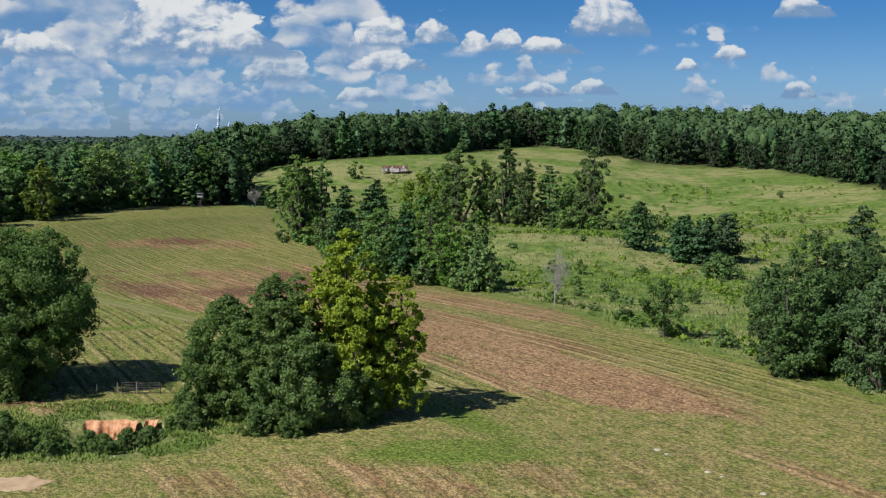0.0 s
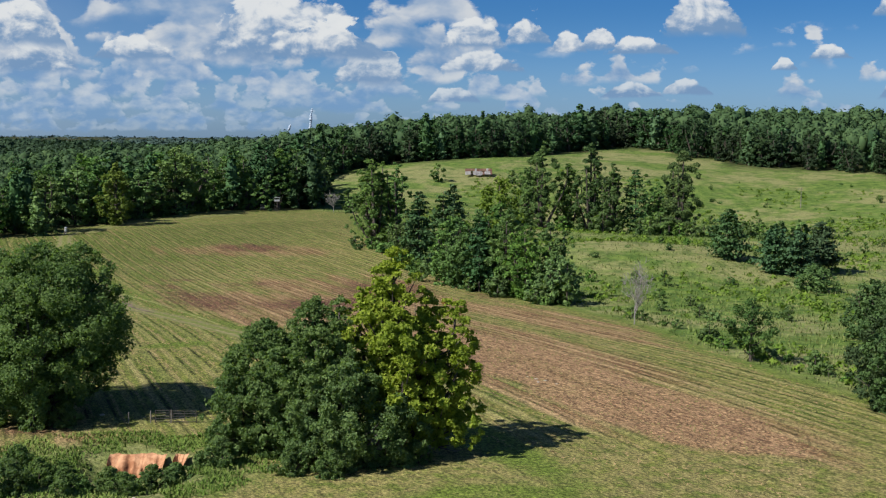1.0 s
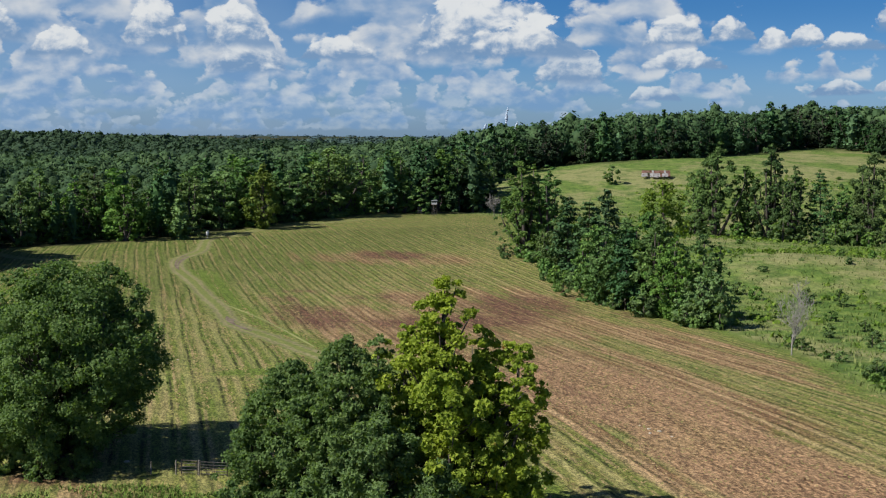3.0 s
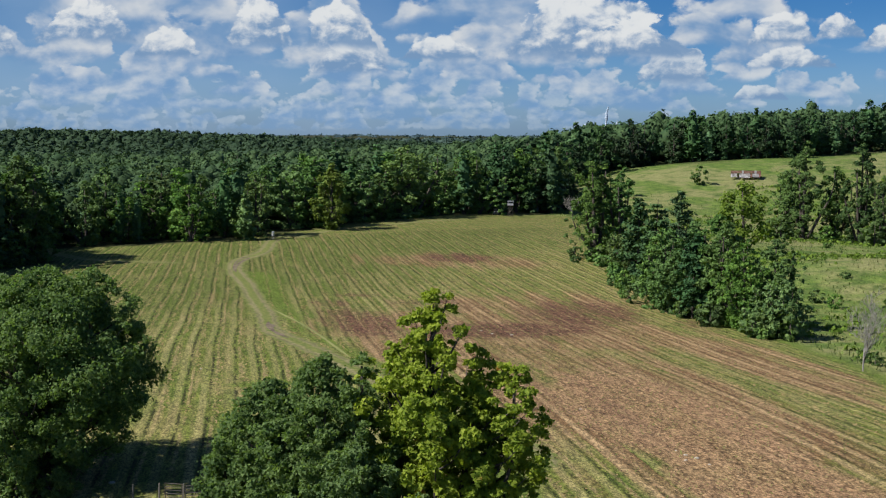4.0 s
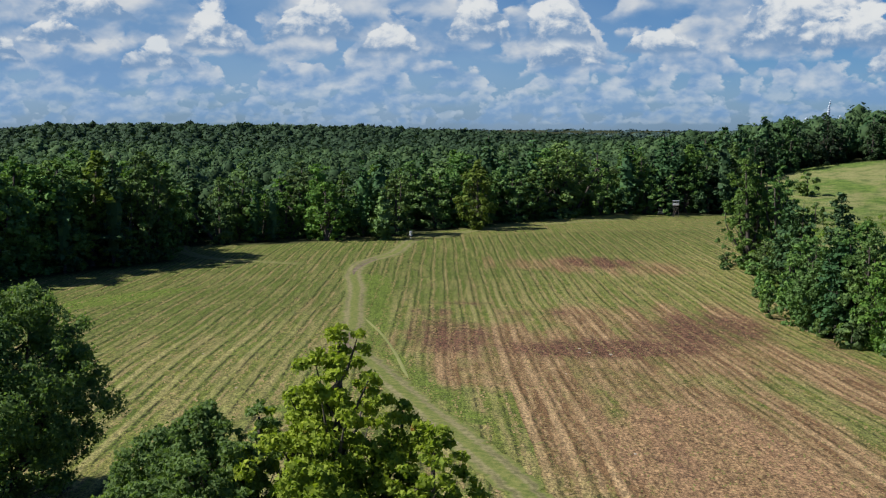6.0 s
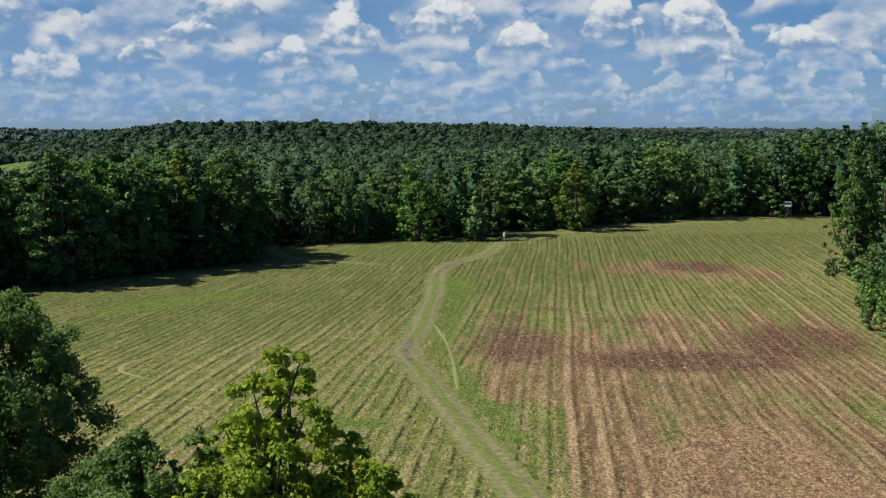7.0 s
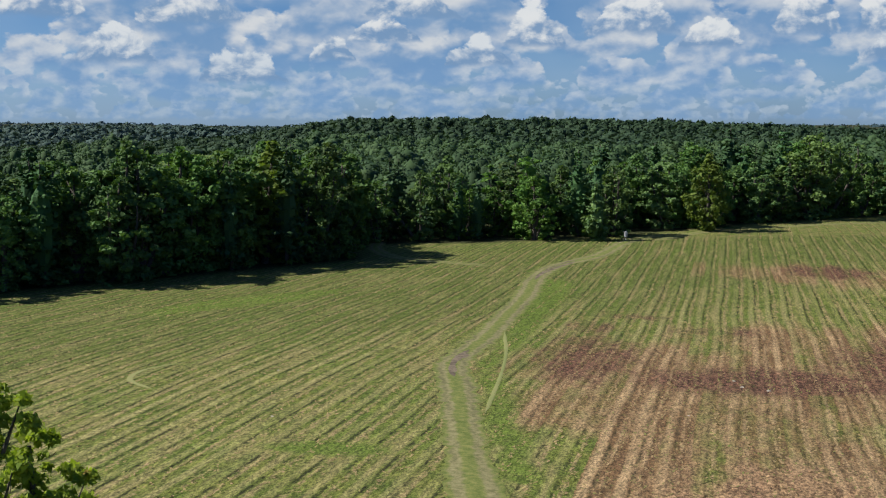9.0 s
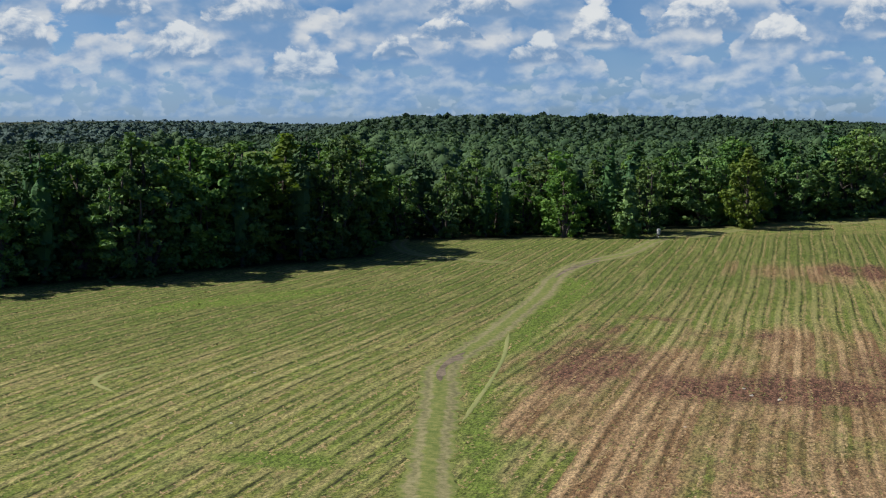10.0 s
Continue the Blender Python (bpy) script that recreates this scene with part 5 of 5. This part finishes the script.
# ---- shrubs ----
def shrub_set():
    kinds = [
        ("shrub", broad_tree(rs_of(601), 2.6, 1.7, 14, 400, 0.34, 0.0, 0.45), LEAF_PLAIN),
        ("shrub", broad_tree(rs_of(602), 3.4, 1.8, 14, 400, 0.36, 0.0, 0.4), LEAF_OAK),
        ("shrub", broad_tree(rs_of(603), 1.6, 1.6, 12, 340, 0.31, 0.0, 0.5), LEAF_PLAIN),
        ("shrub", bough_tree(rs_of(604), [crown_of(0, 0, 2.6, 1.5, 0.0), crown_of(0.8, 0.4, 2.1, 0.9, 0.0), crown_of(-0.7, 0.5, 1.7, 1.0, 0.0)], 3200, 0.13, 70, 0.24, 0.55, 0, 3, 0.5, spread=0.75), LEAF_OAK),
        ("shrub", bough_tree(rs_of(605), [crown_of(0, 0, 2.2, 1.3, 0.0), crown_of(0.6, -0.6, 1.7, 0.9, 0.0), crown_of(-0.7, 0.2, 1.3, 0.9, 0.0)], 3000, 0.13, 60, 0.25, 0.55, 0, 3, 0.5, spread=0.75), LEAF_PLAIN),
    ]
    spots = []
    for x, y, k, s in [(-52.5, 104, 1, 0.8), (-50.6, 103.2, 1, 0.7), (-47.6, 105.6, 0, 0.7), (-46.2, 106.5, 2, 1.0), (-49, 105, 2, 1.0), (-53.5, 102, 0, 0.9), (-44.6, 107.6, 2, 0.8), (-50.5, 100.5, 2, 0.9), (-54.5, 99.5, 2, 1.1), (-46.5, 102, 2, 0.8), (-56.5, 104, 2, 1.0), (-43.6, 110, 0, 0.6)]:
        spots.append((x, y, 3 + k % 2, s * 0.95, "dark leafy bush growing in the gully"))
    rs = rs_of(610)
    for _ in range(46):      # foot of the hedge line
        t = rs.uniform(0, 1)
        x, y = np.interp(t, [0, 0.5, 1], [-32, -56, -90]), np.interp(t, [0, 0.5, 1], [227, 253, 304])
        spots.append((x + rs.normal(0, 2.2), y + rs.normal(0, 2.2), int(rs.integers(0, 3)), rs.uniform(0.7, 1.5), "leafy bush at the foot of the hedge line"))
    for _ in range(34):      # along the ditch under the big trees
        x = rs.uniform(-76, 16)
        spots.append((x, 392 + rs.normal(0, 3), int(rs.integers(0, 2)), rs.uniform(1.0, 1.9), "dark scrub along the meadow ditch"))
    for _ in range(150):      # meadow
        x, y = rs.uniform(-60, 40), rs.uniform(200, 560)
        if not inside(np.array(x), np.array(y), FIELD_EDGE) and inside(np.array(x), np.array(y), WOODS_EDGE) and edge_distance(np.array(x), np.array(y), FIELD_EDGE) > 3:
            spots.append((x, y, int(rs.integers(0, 3)), rs.choice([rs.uniform(0.2, 0.45), rs.uniform(0.4, 0.9)]), "small dark bush in the rough meadow"))
    for _ in range(26):      # right rim of the field
        t = rs.uniform(0, 1)
        x, y = np.interp(t, [0, 0.4, 0.7, 1], [14, 2, -8, -28]), np.interp(t, [0, 0.4, 0.7, 1], [148, 167, 185, 226])
        spots.append((x + rs.normal(2.2, 1.0), y + rs.normal(0.8, 1.0), int(rs.integers(0, 3)), rs.uniform(0.35, 0.75), "low bush on the unmown rim of the field"))
    for x, y, k, s in [(-62.8, 116.6, 0, 1.25), (-66.5, 116.4, 0, 1.2), (-60.2, 118, 0, 0.9), (-42.6, 114.6, 0, 0.9), (-26.6, 113.4, 1, 0.8), (-35.5, 108.8, 1, 0.9), (-32.2, 108.6, 0, 0.9), (-41.8, 110, 1, 1.0)]:
        spots.append((x, y, 3, s, "dense undergrowth at the foot of the trees"))
    for x, y, k, s in [(-120, 400, 1, 1.5), (-116, 392, 0, 1.2), (-124, 398, 0, 1.5), (-112, 402, 1, 1.6), (-106, 372, 0, 1.2), (-100, 352, 2, 1.2), (-130, 415, 1, 1.8), (-140, 470, 1, 2.2), (-122, 500, 1, 2.0), (-95, 506, 1, 1.5), (-88, 512, 0, 1.8)]:
        spots.append((x, y, k, s, "bush on the overgrown far rim of the field"))
    made = {}
    for x, y, k, s, words in spots:
        m = pose(x, y, float(ground_at(x, y)) - 0.08, 0, 0, rs.uniform(0, 360))
        if k not in made:
            name, tree, leaf = kinds[k]
            made[k] = ob = tree_thing(name, tree, x, y, leaf, group="bushes", category="shrub")
            ob.matrix_basis = m
        else:
            ob = copy_thing(made[k], m)
        ob.scale = (s * rs.uniform(0.9, 1.2), s * rs.uniform(0.9, 1.2), s)
        tagged(ob, words)


shrub_set()
tree_thing("small_tree", broad_tree(rs_of(640), 7.4, 3.2, 30, 4600, 0.18, 0.16, 0.4, 0.5), -1.6, 170.5, LEAF_PLAIN, label="thin small tree with sparse leaves on the field rim", category="tree")
tree_thing("broad_tree", broad_tree(rs_of(641), 15.5, 4.2, 60, 3200, 0.47, 0.0, 0.4, 0.5), -160.5, 319.5, LEAF_PALE, label="pale yellow-green tree standing before the dark woods", category="tree")
tree_thing("broad_tree", broad_tree(rs_of(642), 14.5, 3.4, 40, 2400, 0.47, 0.2, 0.6, 0.35), -183, 246, LEAF_PALE, label="yellowing tree among the dark woods", category="tree", turn=70)
tree_thing("pine_tree", pine_tree(rs_of(643), 11.5, 2.8, 2200, 0.42, 0.0, 0.8, 2), -166.5, 292.5, LEAF_PLAIN, label="pale green conical sapling before the woods", category="tree", turn=70)


def bare_tree(rs, high, spread, depth=4):
    tubes = []

    def grow(a, way, length, r, level):
        b = a + way * length
        c = b + (way + Vector(rs.normal(0, 0.18, 3))).normalized() * length * 0.6
        tubes.append(([a, b, c], [r, r * 0.75, r * 0.5], 5 if level < 2 else 3))
        if level < depth:
            for _ in range(3 if level else 6):
                turn = Vector(rs.normal(0, 1, 3))
                turn.z = abs(turn.z) * 0.6 + 0.35
                start = a.lerp(b, rs.uniform(0.5 if level else 0.12, 1.0)) if rs.uniform() < 0.6 else c
                grow(start, (way * 0.9 + turn.normalized() * spread).normalized(), length * rs.uniform(0.6, 0.82), max(0.022, r * 0.55), level + 1)

    grow(Vector((0, 0, 0)), Vector((0.02, 0.03, 1)).normalized(), high * 0.24, high * 0.012, 0)
    return tubes


def dead_tree(x, y, high, seed, words):
    root = new("dead_tree")
    root.matrix_basis = pose(x, y, float(ground_at(x, y)) - 0.1)
    branches = bare_tree(rs_of(seed), high, 1.25, 5)
    trunk = new("trunk", limbs_mesh("trunk", branches[:1], BARK_PALE))
    limbs = new("branchwork", limbs_mesh("branchwork", branches[1:], BARK_PALE))
    trunk.parent = limbs.parent = root
    tagged(root, words, "dead tree")


dead_tree(-18.6, 205.2, 8.8, 650, "bare bleached dead tree standing in the meadow weeds")
dead_tree(-127.5, 393, 7.0, 652, "bleached leafless snag at the corner of the woods")


# ---- built things ----
def box_bm(sx, sy, sz, cx=0.0, cy=0.0, cz=0.0, bevel=0.01):
    bm = bmesh.new()
    bmesh.ops.create_cube(bm, size=1.0)
    for v in bm.verts:
        v.co = Vector((v.co.x * sx + cx, v.co.y * sy + cy, v.co.z * sz + cz))
    if bevel:
        bmesh.ops.bevel(bm, geom=bm.edges[:], offset=bevel, segments=1, affect="EDGES")
    return bm


def rod_bm(a, b, r, sides=8, r2=None):
    bm = bmesh.new()
    v, f = tube([Vector(a), Vector(b)], [r, r if r2 is None else r2], sides)
    vs = [bm.verts.new(p) for p in v]
    for face in f:
        bm.faces.new([vs[i] for i in face])
    bm.faces.new([vs[i] for i in range(sides)][::-1])
    return bm


def lathe_bm(profile, sides=20):
    bm = bmesh.new()
    rings = [[bm.verts.new((r * math.cos(2 * math.pi * k / sides), r * math.sin(2 * math.pi * k / sides), z)) for k in range(sides)] for r, z in profile]
    for a, b in zip(rings, rings[1:]):
        for k in range(sides):
            bm.faces.new((a[k], a[(k + 1) % sides], b[(k + 1) % sides], b[k]))
    bm.faces.new(rings[0][::-1])
    bm.faces.new(rings[-1])
    return bm


def thing(name, x, y, turn, label, category, sink=0.0, group=""):
    root = new(name)
    root.matrix_basis = pose(x, y, float(ground_at(x, y)) - sink, 0, 0, turn)
    return tagged(root, label, category, group)


def gate_panel(name, x, y, turn, wide, high, rails, label, braces=1):
    root = thing(name, x, y, turn, label, "gate", 0.05)
    for k in range(rails):
        z = 0.2 + (high - 0.22) * k / (rails - 1)
        part("rail", rod_bm((-wide / 2, 0, z), (wide / 2, 0, z), 0.025), STEEL, root)
    for k in range(braces + 2):
        px = -wide / 2 + wide * k / (braces + 1)
        part("upright", rod_bm((px, 0, 0.0 if k in (0, braces + 1) else 0.18), (px, 0, high), 0.035 if k in (0, braces + 1) else 0.025), STEEL, root)
    return root


gate_panel("metal_gate", -50.4, 121.6, 14, 2.1, 1.15, 5, "dark rusty tubular steel gate in the rough grass")
gate_panel("side_gate", -52.35, 121.2, 14, 1.3, 1.2, 5, "narrow dark rusty steel gate beside a wider one", 0)
for x, y, h in ((-53.4, 120.9, 1.2), (-51.6, 121.35, 1.3), (-47.2, 122.8, 1.25), (-55.2, 120.2, 1.1)):
    post = thing("fence_post", x, y, 0, "thin weathered wooden fence post by the gate", "post", 0.1, "fence posts by the gate")
    part("shaft", rod_bm((0, 0, 0), (0.02, 0, h), 0.06, 8, 0.05), TIMBER, post)


def deer_feeder(x, y):
    root = thing("game_feeder", x, y, 20, "grey barrel game feeder on legs at the woods' edge", "feeder", 0.03)
    part("barrel", lathe_bm([(0.3, 1.05), (0.32, 1.08), (0.32, 1.36), (0.335, 1.38), (0.32, 1.4), (0.32, 1.7), (0.335, 1.72), (0.32, 1.74), (0.31, 1.98)]), ZINC, root)
    part("lid", lathe_bm([(0.34, 1.97), (0.35, 2.02), (0.1, 2.14), (0.03, 2.16)]), ZINC, root)
    part("funnel", lathe_bm([(0.07, 0.78), (0.1, 0.82), (0.3, 1.05)]), STEEL, root)
    part("motor_box", box_bm(0.22, 0.2, 0.24, 0, 0, 0.66, 0.02), PALE_PANEL, root, "pale feeder motor box")
    for k in range(3):
        w = 2 * math.pi * k / 3
        part("leg", rod_bm((0.3 * math.cos(w), 0.3 * math.sin(w), 1.3), (0.72 * math.cos(w), 0.72 * math.sin(w), 0), 0.035), STEEL, root)


deer_feeder(-160.3, 294.3)


def hunting_stand(x, y, turn):
    root = thing("hunting_stand", x, y, turn, "pale grey box hunting blind raised on thin posts", "hunting stand", 0.05)
    root.scale = (0.8, 0.8, 0.8)
    for sx in (-0.8, 0.8):
        for sy in (-0.7, 0.7):
            part("post", box_bm(0.08, 0.08, 4.0, sx, sy, 2.0, 0.01), STEEL, root)
    for sy in (-0.7, 0.7):
        part("brace", rod_bm((-0.8, sy, 0.8), (0.8, sy, 3.4), 0.025), STEEL, root)
    part("platform", box_bm(2.0, 1.8, 0.12, 0, 0, 3.95), TIMBER, root)
    for sx in (-0.95, 0.95):
        part("side_wall", box_bm(0.05, 1.7, 1.35, sx, 0, 4.7), PALE_PANEL, root)
    part("back_wall", box_bm(1.84, 0.05, 1.35, 0, 0.83, 4.7), PALE_PANEL, root)
    part("front_lower_panel", box_bm(1.84, 0.05, 0.62, 0, -0.83, 4.335), PALE_PANEL, root)
    part("front_upper_panel", box_bm(1.84, 0.05, 0.22, 0, -0.83, 5.26), PALE_PANEL, root)
    part("window_pane", box_bm(1.7, 0.02, 0.5, 0, -0.8, 4.9, 0), GLASS_DARK, root, "dark window slit")
    part("roof", box_bm(2.2, 2.0, 0.07, 0, 0, 5.42), PALE_PANEL, root)
    for sx in (-0.25, 0.25):
        part("ladder_rail", rod_bm((sx, -2.0, 0), (sx, -0.9, 3.95), 0.03), STEEL, root)
    for k in range(9):
        f = (k + 0.6) / 9.4
        part("ladder_rung", rod_bm((-0.25, -2.0 + 1.1 * f, 3.95 * f), (0.25, -2.0 + 1.1 * f, 3.95 * f), 0.02, 6), STEEL, root)


hunting_stand(-140.5, 380, 20)


def utility_vehicle(x, y, turn):
    root = thing("utility_vehicle", x, y, turn, "small dark utility vehicle parked under the trees", "vehicle")
    part("body", box_bm(1.4, 2.6, 0.5, 0, 0, 0.62, 0.1), PAINT, root)
    part("hood", box_bm(1.3, 0.8, 0.25, 0, -0.95, 0.95, 0.08), PAINT, root)
    part("cargo_bed", box_bm(1.4, 0.9, 0.3, 0, 0.85, 0.98, 0.04), PAINT, root)
    part("roof", box_bm(1.3, 1.3, 0.06, 0, 0.05, 1.85, 0.02), PAINT, root)
    part("windscreen", box_bm(1.2, 0.03, 0.7, 0, -0.52, 1.45, 0), GLASS_DARK, root)
    for sx in (-0.62, 0.62):
        for sy in (-0.5, 0.6):
            part("roof_post", rod_bm((sx, sy, 0.85), (sx, sy, 1.85), 0.03), STEEL, root)
        part("headlight", lathe_bm([(0.09, 0.0), (0.1, 0.03), (0.06, 0.06)], 12), PALE_PANEL, root, "pale round headlight").matrix_basis = pose(sx * 0.7, -1.36, 0.95, 90)
        for sy in (-0.95, 0.85):
            wheel = part("wheel", lathe_bm([(0.3, -0.12), (0.34, -0.08), (0.34, 0.08), (0.3, 0.12)], 18), BLACK, root)
            wheel.matrix_basis = pose(sx * 1.1, sy, 0.34, 0, 90, 0)
            part("rim", lathe_bm([(0.18, -0.13), (0.18, 0.13)], 14), ZINC, wheel)


utility_vehicle(-146.5, 383.5, 25)


def old_barn(x, y, turn):
    root = thing("old_barn", x, y, turn, "collapsing old barn with rusty and pale roofing sheets", "barn", 0.1)
    root.scale = (0.74, 0.74, 0.74)
    rs = rs_of(700)
    for k in range(6):
        px = -6.2 + 12.4 * k / 5
        part("post", box_bm(0.2, 0.2, 1.1, px, -3.4, 0.55), TIMBER, root)
        part("post", box_bm(0.2, 0.2, 3.0, px, 0.2, 1.5), TIMBER, root)
        part("post", box_bm(0.2, 0.2, 2.6, px, 3.2, 1.3), TIMBER, root)
    for k in range(40):
        px = -6.2 + 12.4 * (k + 0.5) / 40
        h = rs.uniform(2.1, 2.6)
        part("wall_board", box_bm(0.26, 0.04, h, px, 3.3, h / 2, 0), TIMBER, root)
        part("ridge_beam", box_bm(12.8, 0.2, 0.2, 0, 0.9, 3.55), TIMBER, root)

    def sheet(u, lo, hi, z_lo, z_hi, mat, sag):
        bm = bmesh.new()
        cols = 9
        rows = [[bm.verts.new((u - 0.48 + 0.96 * i / (cols - 1), y_, z_ + 0.03 * (i % 2) + rs.normal(0, 0.015))) for i in range(cols)] for y_, z_ in ((lo, z_lo), ((lo + hi) / 2, (z_lo + z_hi) / 2 - sag), (hi, z_hi))]
        for a, b in zip(rows, rows[1:]):
            for i in range(cols - 1):
                bm.faces.new((a[i], a[i + 1], b[i + 1], b[i]))
        bmesh.ops.solidify(bm, geom=bm.faces[:], thickness=0.012)
        part("roof_sheet", bm, mat, root, "rusted roof sheet" if mat is RUST else "pale metal roof sheet")

    for k in range(14):
        u = -6.5 + k
        sag = 0.12 + 0.1 * math.sin(k * 0.9)
        if k not in (3,):
            sheet(u, -4.4, -0.6, 0.7 + 0.25 * math.sin(k * 0.7), 2.5, RUST if k in (9, 13) else TIN, sag)
        sheet(u, -1.0, 1.0, 2.55 - 0.15 * math.cos(k), 3.8, TIN if k in (5, 11) else RUST, sag * 0.5)
        sheet(u, 0.9, 3.9, 3.75, 2.6, RUST, sag)


old_barn(-110, 516, 14)


def utility_pole(x, y, high):
    root = thing("utility_pole", x, y, 30, "thin grey wooden utility pole in the meadow", "pole", 0.2)
    part("shaft", rod_bm((0, 0, 0), (0, 0, high), 0.16, 10, 0.11), TIMBER, root)
    part("crossarm", box_bm(1.8, 0.1, 0.12, 0, 0.1, high - 0.5), TIMBER, root)
    for px in (-0.8, 0, 0.8):
        part("insulator", lathe_bm([(0.05, high - 0.44), (0.06, high - 0.36), (0.03, high - 0.28)], 8), PALE_PANEL, root).matrix_basis = pose(px, 0.1, 0)


utility_pole(10, 506, 7.5)


def rock(x, y, s, seed, words, mat=STONE):
    bm = bmesh.new()
    bmesh.ops.create_icosphere(bm, subdivisions=2, radius=1.0)
    for v in bm.verts:
        n = noise.fractal(v.co * 1.2 + Vector((seed, 0, 0)), 1.0, 2.0, 4)
        v.co = v.co * (1 + 0.35 * n)
        v.co.z = max(-0.15, v.co.z * 0.45)
        v.co *= s
    me = bpy.data.meshes.new("rock")
    bm.to_mesh(me)
    bm.free()
    me.materials.append(mat)
    ob = new("rock", me)
    ob.matrix_basis = pose(x, y, float(ground_at(x, y)), 0, 0, seed * 40)
    tagged(ob, words, "rock", "stones in the field")


rs = rs_of(720)
for k, (x, y, s) in enumerate([(6.5, 99.2, 0.42), (-1.4, 109.5, 0.5), (-0.6, 108.4, 0.35), (2.6, 104, 0.45), (3.6, 103, 0.3), (-22.2, 149, 0.35), (-23.3, 149.6, 0.3), (-22.8, 148, 0.25), (-20.8, 147.6, 0.22), (-24.4, 150.6, 0.2), (-66, 205.4, 0.35), (-63.5, 206.2, 0.4), (-68.5, 207.4, 0.3), (-79.5, 160.5, 0.25), (-96, 172, 0.22), (-50, 156, 0.25), (-37, 162, 0.22), (-60, 190, 0.2), (-45, 101, 0.25), (-59, 122.4, 0.4)]):
    rock(x, y, s * 0.6, k + 1, "pale stone lying on the mown ground")


def steam_plume(x, y, z0, high, wide, seed):
    rs = rs_of(seed)
    bm = bmesh.new()
    n = 11
    for k in range(n):
        f = k / (n - 1)
        made = bmesh.ops.create_icosphere(bm, subdivisions=2, radius=1.6 * wide * (0.35 + 0.65 * math.sin(math.pi * (0.2 + 0.7 * f))) * rs.uniform(0.7, 1.2))
        mid = Vector((rs.normal(0, wide * 0.25) + 6 * f, 0, z0 + high * f))
        for v in made["verts"]:
            v.co = v.co * (1 + 0.3 * noise.noise(v.co * 0.15 + mid)) + mid
    me = bpy.data.meshes.new("steam_plume")
    bm.to_mesh(me)
    bm.free()
    me.materials.append(STEAM)
    ob = new("steam_plume", me)
    ob.matrix_basis = pose(x, y, 0)
    tagged(ob, "white steam plume rising on the far horizon", "steam", "steam plumes on the horizon")


steam_plume(-1335, 3770, 48, 62, 2.6, 731)
steam_plume(-1395, 3750, 48, 16, 2.0, 732)
steam_plume(-1308, 3780, 48, 22, 2.0, 733)
